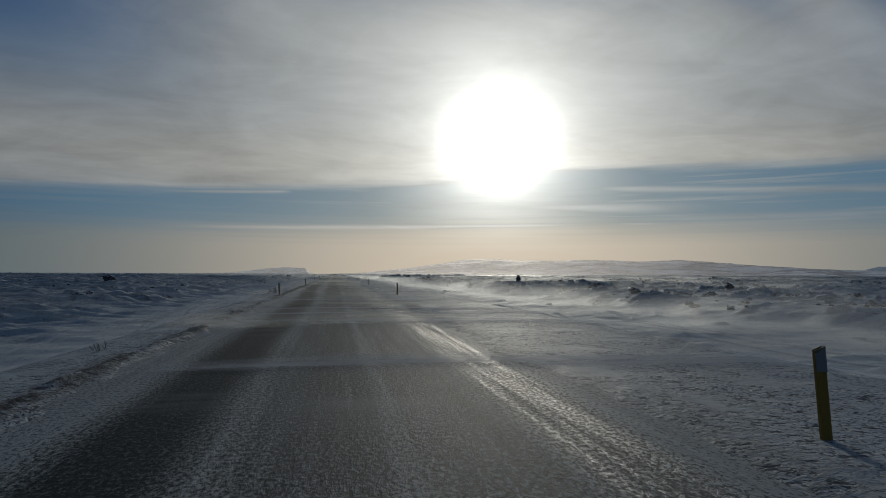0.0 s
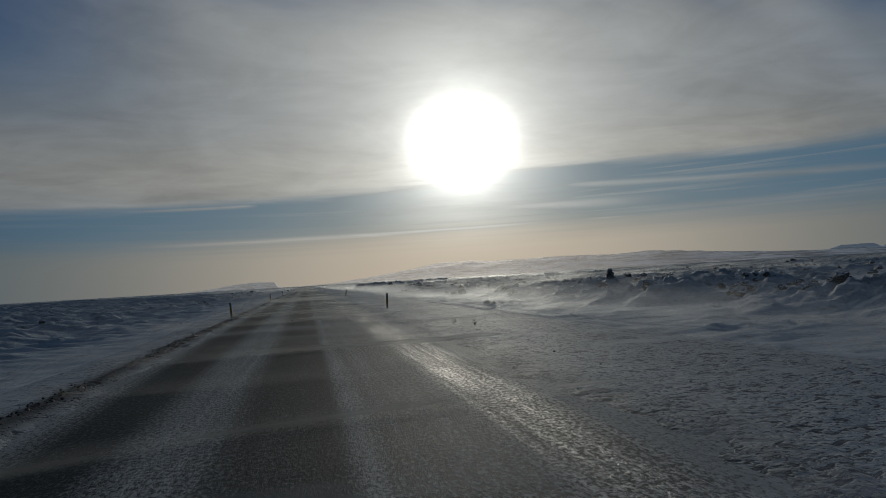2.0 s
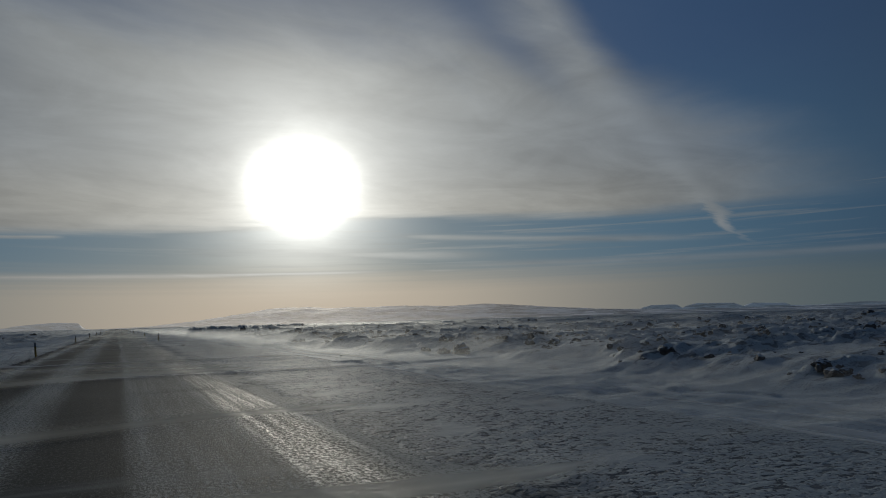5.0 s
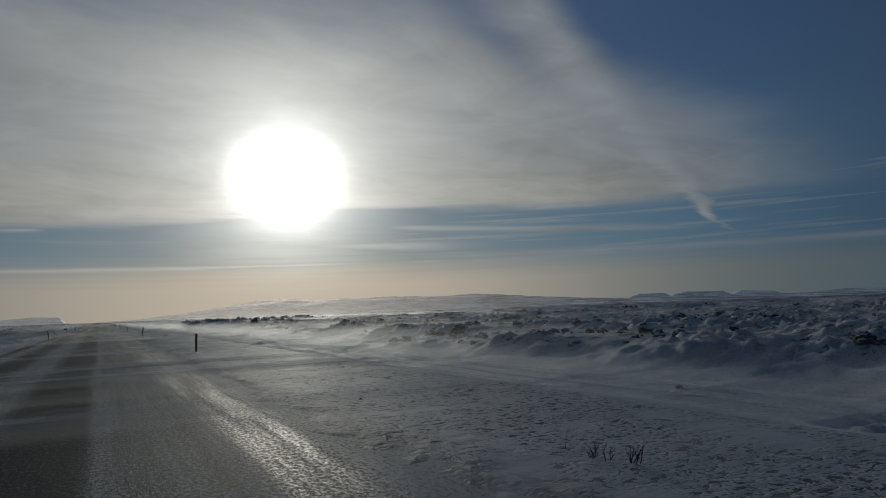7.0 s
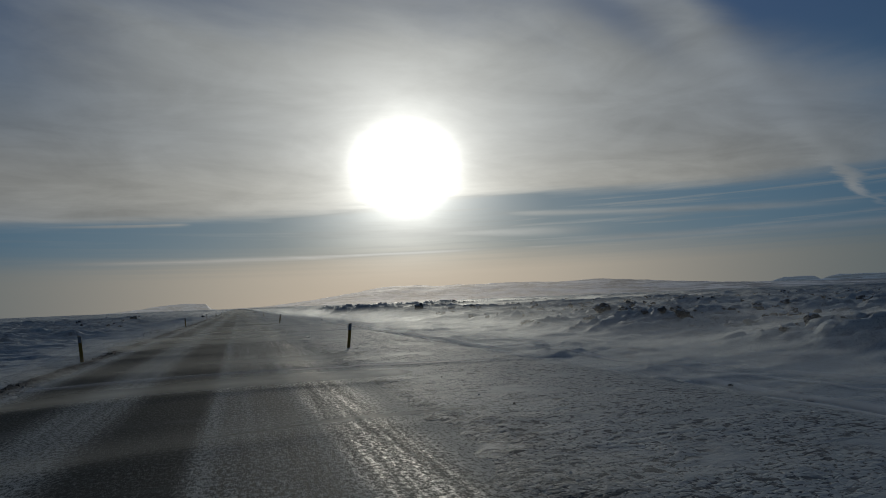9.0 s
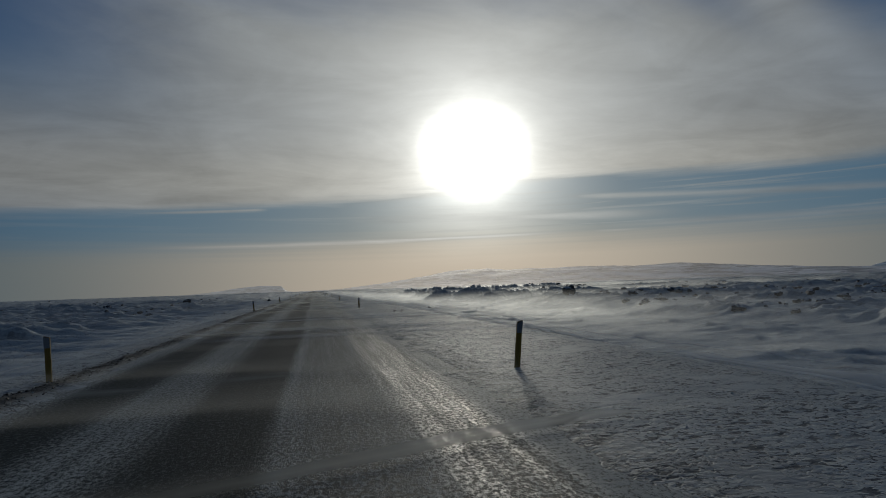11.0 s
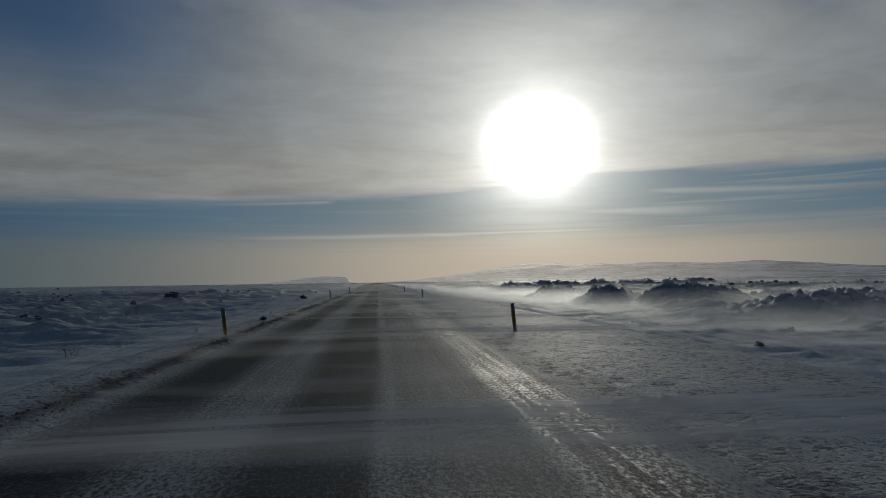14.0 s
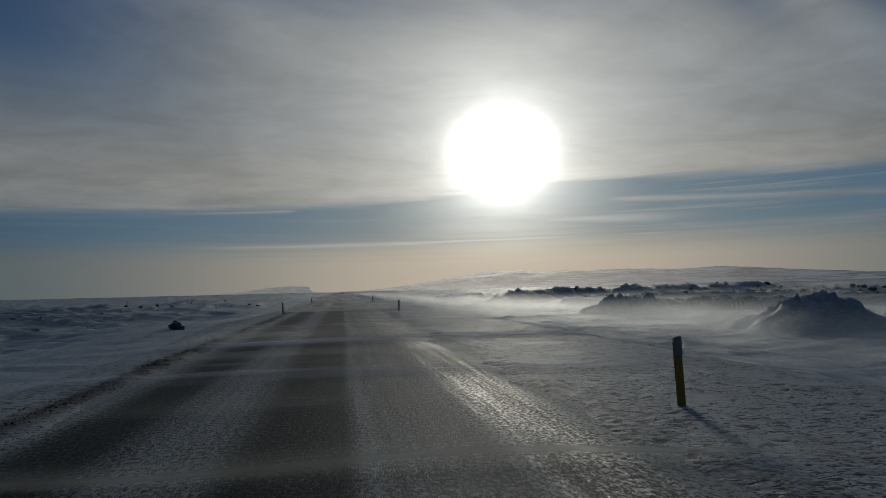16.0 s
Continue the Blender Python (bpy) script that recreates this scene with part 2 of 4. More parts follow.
        dry = k.mul(dry, k.sub(1.0, k.mul(bare, 0.85)))
    k.put(s.inputs["Base Color"], colour)
    s.inputs["Roughness"].default_value = rough
    k.put(s.inputs["Specular IOR Level"], k.mul(0.62 if edge else 0.95, dry))
    s.inputs["Sheen Weight"].default_value = 0.06
    s.inputs["Sheen Roughness"].default_value = 0.3
    height = k.add(k.mul(drift, 0.3), k.mul(grain, 0.16))
    height = k.add(height, k.mul(k.noise(pos, 3.2, 5.0, 0.65), 0.5))
    if edge:
        lump = k.noise(pos, 9.0, 3.0, 0.6)
        height = k.add(k.mul(height, 0.35), k.mul(lump, k.add(0.05, k.mul(k.step(0.35, 0.55, zone), 0.2))))
        # pits sunk where the flecks already paint them dark
        height = k.sub(height, k.mul(k.step(0.53, 0.62, fleck), k.mul(k.step(0.34, 0.48, zone), 0.22)))
    if rock:
        height = k.add(height, k.mul(bare, k.noise(pos, 3.5, 7.0, 0.75)))
    relief(k, s, height, crust, 0.25)
    return m


def make_lava():
    """Dark rough lava with snow caught on its upper faces."""
    m, k, s, where = material("snowy_lava")
    pos, p = place(k, where)
    nz = k.node("ShaderNodeSeparateXYZ", Vector=where.outputs["Normal"]).outputs[2]
    jag = k.noise(pos, 2.4, 6.0, 0.7)
    cap = k.step(0.62, 0.9, k.add(nz, k.mul(k.sub(jag, 0.5), 0.7)))
    stone = k.mix(k.noise(pos, 6.0, 5.0), (0.022, 0.025, 0.030), (0.085, 0.088, 0.094))
    k.put(s.inputs["Base Color"], k.mix(cap, stone, (0.42, 0.47, 0.51)))
    s.inputs["Roughness"].default_value = 0.8
    relief(k, s, k.noise(pos, 9.0, 6.0, 0.7), 0.6, 0.08)
    return m


def make_road():
    """Asphalt with bare wheel tracks, packed snow between them and a strip of polished ice."""
    m, k, s, where = material("icy_asphalt")
    pos, p = place(k, where)
    x = k.add(p[0], k.mul(k.sub(k.noise(k.vec(k.mul(p[0], 0.6), k.mul(p[1], 0.05), 0.0), 1.0, 3.0), 0.5), 0.42))
    streak = k.noise(k.vec(k.mul(p[0], 9.0), k.mul(p[1], 0.22), 2.0), 1.0, 5.0, 0.6)
    streak2 = k.noise(k.vec(k.mul(p[0], 3.2), k.mul(p[1], 0.09), 5.0), 1.0, 4.0, 0.55)
    crumbs = k.noise(k.vec(k.mul(p[0], 1.0), k.mul(p[1], 0.6), 0.0), 17.0, 4.0, 0.75)
    # the first stretch lies under more snow, its outer track nearer the middle
    early = k.step(62.0, 30.0, p[1])
    xl = k.sub(x, k.mul(early, 0.6))
    outer = k.mul(k.step(-3.6, -2.95, xl), k.step(-1.85, -2.5, xl))
    inner = k.mul(k.mul(k.step(-1.5, -0.9, x), k.step(0.14, -0.12, x)), k.sub(1.0, k.mul(early, 0.5)))
    track = k.math("MAXIMUM", outer, inner)
    half = k.mul(k.step(0.15, 0.35, x), k.step(1.5, 1.2, x))
    ice = k.mul(k.step(1.3, 1.7, x), k.step(2.65, 2.2, x))
    # snow cover: none in the tracks, thin between, full beyond
    cover = k.sub(0.60, k.mul(track, 0.5))
    cover = k.sub(cover, k.mul(half, 0.22))
    cover = k.sub(cover, k.mul(ice, 0.25))
    edges = k.math("MAXIMUM", k.step(-3.3, -3.8, xl), k.step(2.1, 2.7, x))
    cover = k.add(cover, k.mul(edges, 0.3))
    grit = k.add(k.mul(crumbs, 0.55), k.add(k.mul(streak, 0.3), k.mul(streak2, 0.3)))
    cover = k.step(0.0, 1.0, k.add(cover, k.mul(k.mul(k.sub(grit, 0.57), 1.6), k.sub(1.0, k.mul(track, 0.75)))))
    speckle = k.noise(k.vec(p[0], k.mul(p[1], 0.55), 4.0), 24.0, 3.0, 0.8)
    cover = k.math("MINIMUM", 1.0, k.math("MAXIMUM", 0.0, k.add(cover, k.mul(k.sub(speckle, 0.5), k.sub(6.0, k.mul(track, 4.3))))))
    # drifts that lie across the road here and there
    across = k.noise(k.vec(k.mul(p[0], 0.09), k.add(k.mul(p[1], 0.33), k.mul(p[0], 0.03)), 9.0), 1.0, 4.0, 0.6, 0.5)
    cover = k.math("MAXIMUM", cover, k.mul(k.step(0.55, 0.75, across), 0.45))
    tar = k.mix(k.noise(pos, 30.0, 2.0), (0.014, 0.019, 0.0195), (0.034, 0.043, 0.044))
    white = k.mix(streak, (0.19, 0.212, 0.21), (0.41, 0.445, 0.44))
    k.put(s.inputs["Base Color"], k.mix(cover, tar, white))
    rough = k.add(0.72, k.mul(k.sub(crumbs, 0.5), 0.3))
    patchy = k.noise(k.vec(k.mul(p[0], 0.9), k.mul(p[1], 0.16), 3.0), 1.0, 4.0, 0.6)
    slick = k.mul(k.mul(ice, k.step(0.36, 0.6, k.add(k.mul(streak, 0.75), k.mul(patchy, 0.25)))), k.step(0.40, 0.62, k.add(crumbs, k.mul(k.sub(speckle, 0.5), 0.9))))
    rough = k.sub(rough, k.mul(slick, 0.30))
    k.put(s.inputs["Roughness"], rough)
    k.put(s.inputs["Specular IOR Level"], k.add(k.sub(0.11, k.mul(track, 0.075)), k.mul(slick, 0.38)))
    relief(k, s, k.add(k.mul(crumbs, 0.25), k.add(k.mul(cover, 0.5), k.mul(speckle, 1.0))), 0.6, 0.012)
    return m


def make_plain(name, a, b, rough=0.6, scale=8.0, metal=0.0, bump=0.15, spec=0.3):
    m, k, s, where = material(name)
    co = k.node("ShaderNodeTexCoord").outputs["Object"]
    n = k.noise(co, scale, 5.0, 0.6)
    k.put(s.inputs["Base Color"], k.mix(n, a, b))
    s.inputs["Roughness"].default_value = rough
    s.inputs["Metallic"].default_value = metal
    s.inputs["Specular IOR Level"].default_value = spec
    relief(k, s, n, bump, 0.01)
    return m


def make_far_glow(name, air, aside=(0.005, 0.009, 0.013)):
    """Snow and bare rock far off, with the lit air before it painted on as emission; air, aside: the glow that stands
    for that haze towards the sun and away from it.
    """
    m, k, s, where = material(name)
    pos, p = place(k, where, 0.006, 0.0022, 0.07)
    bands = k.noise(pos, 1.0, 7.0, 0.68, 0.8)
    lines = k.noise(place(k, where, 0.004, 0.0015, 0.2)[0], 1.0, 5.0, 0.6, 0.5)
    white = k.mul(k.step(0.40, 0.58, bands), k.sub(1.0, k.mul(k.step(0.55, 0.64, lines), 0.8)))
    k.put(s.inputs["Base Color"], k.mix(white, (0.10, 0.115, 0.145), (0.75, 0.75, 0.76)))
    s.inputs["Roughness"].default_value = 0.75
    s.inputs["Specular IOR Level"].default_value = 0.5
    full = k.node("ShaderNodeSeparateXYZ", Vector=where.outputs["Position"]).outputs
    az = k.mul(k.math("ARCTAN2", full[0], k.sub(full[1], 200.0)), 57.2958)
    # haze painted into the surface as emission, brighter towards the sun's azimuth
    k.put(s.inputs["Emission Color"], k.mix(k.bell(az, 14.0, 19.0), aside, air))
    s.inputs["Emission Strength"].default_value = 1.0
    return m


SNOW = make_snow("field_snow", rock=1.0, soil=0.6, crust=0.5, speck=0.6)
VERGE = make_snow("crusted_verge_snow", rock=0.0, soil=0.3, crust=0.55, speck=0.92, edge=True, tone=0.84)
# far snow that glows by itself, in place of lit haze before it
HILL = make_far_glow("far_hill_snow_glow", (0.25, 0.225, 0.19))
MESA = make_far_glow("far_mesa_snow_glow", (0.12, 0.115, 0.11), (0.036, 0.046, 0.053))
PALE_MESA = make_far_glow("mesa_snow_haze_glow", (0.20, 0.185, 0.16), (0.145, 0.145, 0.135))
LAVA = make_lava()
ROAD = make_road()
YELLOW = make_plain("faded_yellow_plastic", (0.20, 0.125, 0.020), (0.29, 0.185, 0.030), 0.5, 12.0)
GREY = make_plain("grey_reflector_film", (0.17, 0.18, 0.20), (0.24, 0.25, 0.27), 0.35, 30.0)
DARK = make_plain("dark_post_edge", (0.03, 0.03, 0.03), (0.06, 0.055, 0.05), 0.6, 20.0)
CAP = make_plain("weathered_cap_plastic", (0.12, 0.09, 0.04), (0.2, 0.15, 0.06), 0.6, 15.0)
TWIG = make_plain("bare_twig_bark", (0.035, 0.024, 0.018), (0.09, 0.06, 0.045), 0.8, 20.0)
CLOD = make_snow("snow_clod", crust=0.4)


# ---- noise and the shape of the land ----
def gnoise(x, y, seed):
    x, y = np.broadcast_arrays(np.asarray(x, float), np.asarray(y, float))
    ix, iy = np.floor(x).astype(np.int64), np.floor(y).astype(np.int64)
    fx, fy = x - ix, y - iy
    ux, uy = fx * fx * fx * (fx * (fx * 6 - 15) + 10), fy * fy * fy * (fy * (fy * 6 - 15) + 10)

    def corner(dx, dy):
        h = ((ix + dx) * 374761393 + (iy + dy) * 668265263 + seed * 974711) & 0xFFFFFFFF
        h = ((h ^ (h >> 13)) * 1274126177) & 0xFFFFFFFF
        a = (h ^ (h >> 16)) * (2 * math.pi / 4294967296.0)
        return np.cos(a) * (fx - dx) + np.sin(a) * (fy - dy)

    n0 = corner(0, 0) * (1 - ux) + corner(1, 0) * ux
    n1 = corner(0, 1) * (1 - ux) + corner(1, 1) * ux
    return (n0 * (1 - uy) + n1 * uy) * 1.4


def sstep(lo, hi, v):
    t = np.clip((v - lo) / (hi - lo), 0, 1)
    return t * t * (3 - 2 * t)


MOUNDS = [  # x, y, radius, top: the lava mounds that stand out
    (37.5, 271, 6, -0.2), (45, 288, 6, -0.2), (33, 194, 5, -0.4), (36.5, 187, 5, -0.4), (43, 369, 7, -0.3), (38.5, 422, 4.5, 1.0), (42.5, 424, 4.5, 0.85), (47.5, 428, 5, 0.4), (33.5, 434, 3.8, 0.65), (37, 438, 4.5, 0.1), (35, 470, 3.6, 0.45), (39.5, 471, 4.2, 0.35), (37, 397, 4.5, 0.0), (43, 400, 6, 0.3), (52, 402, 7, 0.4), (61, 405, 8, 0.4), (29, 397, 5, -1.2), (34.5, 116, 6, 0.1), (38, 84, 6, -0.3),
    (55, 205, 8, -0.2), (36, 246, 6, -0.35), (52, 352, 7, 0.1), (35, 103, 6, 0.2), (46, 110, 9, 0.4), (-38, 402, 5, -0.4), (-44, 129, 6, 0.1), (-32, 447, 5, -0.4),
] + [(44 + 9 * i, 543 + 3 * (i % 3), 8, 1.35 + 0.35 * (i % 2) + 0.03 * i) for i in range(8)]


def lava_mask(x, y):
    """How far a place lies inside the lava field: 0 on the snow flat, 1 on the rough lava."""
    d = np.abs(x)
    foot_r = 33 + 5 * gnoise(y / 42, y * 0 + 3.3, 11) - 2.0 * sstep(90, 120, y) * sstep(175, 150, y) - 4.0 * sstep(165, 190, y) * sstep(245, 222, y) + 3.0 * sstep(330, 365, y) * sstep(420, 390, y)
    foot_l = 22 + 4 * gnoise(y / 38, y * 0 + 7.7, 12)
    foot = np.where(x > 0, foot_r, foot_l)
    sparse = 45 * sstep(375, 410, y) * sstep(640, 560, y) * (x > 0) * sstep(-0.45, -0.05, gnoise(x / 20, y / 20, 15))
    return sstep(-1.0, 5.5, d - sparse - foot + 5.0 * gnoise(x / 13, y / 13, 13) + 2.0 * gnoise(x / 5, y / 5, 14))


def land(x, y):
    """Height of the snow and lava away from the road bed."""
    x, y = np.atleast_1d(np.asarray(x, float)), np.atleast_1d(np.asarray(y, float))
    d = np.abs(x)
    bank = np.where(x > 0, sstep(5.4, 14.2, d), sstep(4.4, 10.5, d))
    flat = -0.02 - np.where(x > 0, 2.1, 1.9) * bank
    open_ = sstep(7, 14, d)
    flat = flat + open_ * (0.14 * gnoise(x / 17, y / 23, 21) + 0.06 * gnoise(x / 7, y / 6, 22) + 0.055 * gnoise(x / 2.8, y / 1.1, 23))
    flat = flat + open_ * 0.16 * np.maximum(0, gnoise(x / 5.5, y / 2.6, 24) - 0.22)
    crest = 1 - np.abs(gnoise(x / 8.0, y / 2.8 + 0.5 * gnoise(x / 6, y / 6, 26), 27))
    flat = flat + open_ * 0.12 * crest ** 5
    wave = (1 - np.abs(gnoise(x / 9, y / 3.1 + 0.4 * gnoise(x / 5, y / 5, 64), 65))) ** 3 * 0.66 + (1 - np.abs(gnoise(x / 4, y / 1.5, 66))) ** 4 * 0.26
    ripple = np.where(x < 0, sstep(12, 24, d), 0) * (wave - 0.42 + 0.45 * gnoise(x / 26, y / 9, 67))
    flat = flat + ripple
    tufts = sstep(0.0, 0.3, gnoise(x / 9, y / 6, 60)) * sstep(12, 17, d)
    flat = flat + tufts * (0.10 * sstep(0.1, 0.26, gnoise(x / 1.7, y / 0.85, 62)) + 0.13 * sstep(0.25, 0.38, gnoise(x / 1.3, y / 1.1, 63)))
    flat = flat - 0.4 * np.exp(-((y - 193) / 42) ** 2) * np.where(x > 0, sstep(10, 22, d), 0)
    flat = flat + np.where(x > 0, 0.22 * np.exp(-((x - 14.8 - 0.9 * gnoise(y / 24, y * 0, 25)) / 0.8) ** 2), 0)
    flat = flat + 1.25 * np.exp(-((y - 440) / 22) ** 2) * np.where(x < 0, sstep(5, 10, d) * sstep(24, 14, d), 0)
    m = lava_mask(x, y)
    xa, x = x, np.where(x < 0, x * 0.5, x * 0.75)
    bend = 0.35 * gnoise(x / 2.5, y / 2.5, 49)
    patch = sstep(-0.2, 0.22, gnoise(x / 11, y / 9, 31) + 0.3 * gnoise(x / 4, y / 4, 59))
    swell = 0.42 + 0.34 * gnoise(x / 17, y / 13, 57) + 0.24 * gnoise(x / 6.5, y / 5, 32)
    slab = sstep(0.0, 0.13, gnoise(x / 3.4, y / 2.4 + bend, 28)) * (0.5 + 0.5 * gnoise(x / 7, y / 7, 58))
    block = sstep(0.02, 0.13, gnoise(x / 1.6, y / 1.2 + bend, 38)) * 0.34 + sstep(0.04, 0.13, gnoise(x / 0.8, y / 0.7, 36)) * 0.15
    near = swell + patch * (0.62 * slab + block) + (1 - patch) * 0.22 * block
    x = xa
    far = sstep(60, 200, d)
    lift = np.where(x > 0, -1.5, -1.62) + 0.55 * far + 0.5 * gnoise(x / 55, y / 55, 34) + far * 0.7 * np.abs(gnoise(x / 35, y / 35, 35))
    lava = lift + near * np.where(x > 0, 0.95, 1.0) * (1 + 0.25 * far) + 0.25 * sstep(35, 90, d) - 0.45 * (1 - sstep(26, 46, d)) + 0.06 * gnoise(x / 0.9, y / 0.8, 56)
    lava = np.minimum(lava, 0.75 + 0.55 * far + 0.0022 * np.maximum(0, d - 150) * (d < 900) + 0.2 * gnoise(x / 3, y / 3, 37))
    ahead = sstep(560, 900, y)
    m = np.maximum(m, ahead * sstep(9, 30, d))
    out = flat * (1 - m) + (lava + 0.8 * ripple) * m
    for mx, my, r, top in MOUNDS:
        near_ = (np.abs(x - mx) < 3 * r) & (np.abs(y - my) < 3 * r)
        if near_.any():
            q = np.hypot((x[near_] - mx), (y[near_] - my) * 0.8) / r * (1 + 0.35 * gnoise(x[near_] / 3.5, y[near_] / 3.5, 39))
            lx, ly = x[near_], y[near_]
            crag = 0.62 + 0.2 * sstep(-0.05, 0.1, gnoise(lx / 2.6, ly / 1.9, 40)) + 0.16 * sstep(0.0, 0.1, gnoise(lx / 1.2, ly / 1.0, 46)) + 0.1 * sstep(0.0, 0.1, gnoise(lx / 0.7, ly / 0.65, 50))
            lump = (top + 2.3) * np.exp(-(q ** 2.2)) * crag - 2.2
            out[near_] = np.maximum(out[near_], lump)
    return out


def road_z(x):
    return 0.055 * (1 - (x / 4.2) ** 2)


SHOULDER = 2.0  # how much wider the shoulder is at +x


def verge(x, y):
    """Ploughed and wind-crusted snow along both road edges."""
    d = np.abs(x)
    inner = np.where(x > 0, 2.5, 3.72) + 0.3 * gnoise(x / 2.0, y / 3.0, 41) + 0.28 * gnoise(x / 0.5, y / 0.8, 42)
    rise = np.where(x > 0, sstep(-0.2, 0.7, d - inner), sstep(-0.25, 0.12, d - inner))
    base = road_z(np.minimum(d, 4.0)) - 0.04 + 0.07 * rise
    out = np.where(x > 0, sstep(6.6, 10.2, d), sstep(4.6, 7.0, d))
    base = base * (1 - out) + (land(x, y) + 0.03) * out
    rough = rise * np.where(x > 0, sstep(10.6, 6.5, d), sstep(4.9, 4.2, d) * 2.0)
    lumps = np.abs(gnoise(x / 0.42, y / 0.34, 43)) * 0.05 + np.abs(gnoise(x / 0.22, y / 0.3, 44)) * 0.025
    clumpy = 0.35 + 0.9 * sstep(-0.1, 0.35, gnoise(x / 2.6, y / 5.0, 45))
    ridge = 1 + 0.6 * np.where(x > 0, np.exp(-(((d - 3.15) / 0.55) ** 2)), 0)
    soil_ridge = np.where(x < 0, np.exp(-(((d - 4.02) / 0.2) ** 2)), 0) * (0.02 + 0.13 * np.abs(gnoise(x / 0.3, y / 0.45, 47))) * sstep(-0.5, 0.1, gnoise(y / 7, y * 0, 48))
    return base + soil_ridge + rough * (lumps - 0.02) * clumpy * ridge - 0.10 * sstep(7.6, 9.4, d - SHOULDER * (x > 0))


def ground(x, y):
    """Height of the open ground, kept a little under the road and its verges."""
    return land(x, y) - 0.16 * sstep(9.0, 7.2, np.abs(x) - SHOULDER * (x > 0))


def sheet(name, xs, ys, height, mat, label, category, kind="structure"):
    gx, gy = np.meshgrid(xs, ys)
    gz = height(gx, gy)
    nx, ny = len(xs), len(ys)
    me = bpy.data.meshes.new(name)
    me.vertices.add(nx * ny)
    me.vertices.foreach_set("co", np.stack([gx, gy, gz], -1).astype(np.float32).ravel())
    i = (np.arange(ny - 1)[:, None] * nx + np.arange(nx - 1)[None, :]).ravel()
    quads = np.stack([i, i + 1, i + 1 + nx, i + nx], -1).astype(np.int32)
    me.loops.add(quads.size)
    me.loops.foreach_set("vertex_index", quads.ravel())
    me.polygons.add(len(quads))
    me.polygons.foreach_set("loop_start", np.arange(0, quads.size, 4, dtype=np.int32))
    me.polygons.foreach_set("use_smooth", np.ones(len(quads), bool))
    me.update(calc_edges=True)
    if mat is SNOW:
        stretch = 0.5 + 0.45 * sstep(120, 160, gy) * sstep(275, 240, gy) * (gx > 0)
        rocky = np.clip((lava_mask(gx, gy) * stretch).ravel(), 0, 1)
        for mx, my, r, top in MOUNDS:
            rocky = np.maximum(rocky, 0.4 * np.exp(-((np.hypot(gx - mx, gy - my).ravel() / r) ** 4)) * (top > -1))
        me.attributes.new("rockiness", "FLOAT", "POINT").data.foreach_set("value", rocky.astype(np.float32))
    me.materials.append(mat)
    return tagged(new(name, me), label, category, kind=kind)


def spread(*stretches):
    """Grid lines: stretches of (start, end, spacing)."""
    out = []
    for a, b, s in stretches:
        out.append(np.linspace(a, b, max(1, round(abs(b - a) / s)), endpoint=False))
    return np.concatenate(out + [[stretches[-1][1]]])


def grow(a, b, first, ratio):
    out, s = [a], first
    while out[-1] < b:
        out.append(min(b, out[-1] + s))
        s *= ratio
    return np.array(out)


side_r = np.concatenate([spread((9.0, 20, 0.42), (20, 62, 0.34), (62, 130, 0.85))[:-1], grow(130, 4900, 1.3, 1.07)])
side_l = np.concatenate([spread((9.0, 22, 0.5), (22, 60, 0.6), (60, 130, 1.1))[:-1], grow(130, 4900, 1.5, 1.07)])
xs = np.concatenate([-side_l[::-1], np.linspace(-8, 8, 12), side_r])
ys = np.concatenate([-grow(12, 4900, 4, 1.25)[::-1], spread((-11.4, 500, 0.4))[:-1], grow(500, 4900, 0.7, 1.045)])
sheet("ground", xs, ys, ground, SNOW, "snow-covered lava field with dark rock showing through", "ground")

ry = np.concatenate([spread((-30, 470, 2.5))[:-1], grow(470, 3200, 5, 1.12)])
sheet("road", spread((-4.1, 4.1, 0.4)), ry, lambda x, y: road_z(x), ROAD, "straight asphalt road with icy wheel tracks and packed snow", "road")
vy = spread((-6, 150, 0.21), (150, 450, 0.21))
sheet("snow_verge", spread((2.25, 6, 0.11), (6, 11.5, 0.18)), vy, verge, VERGE, "rough crusted snow verge along the road edge", "snow")
sheet("snow_verge", spread((-9.5, -6, 0.2), (-6, -3.3, 0.11)), vy, verge, VERGE, "ploughed snow verge with dark clumps along the road edge", "snow")
far_y = grow(450, 3200, 1.2, 1.05)
sheet("snow_verge", spread((2.25, 11.5, 0.5)), far_y, verge, VERGE, "distant snow verge along the road", "snow")
sheet("snow_verge", spread((-9.5, -3.3, 0.5)), far_y, verge, VERGE, "distant snow verge along the road", "snow")


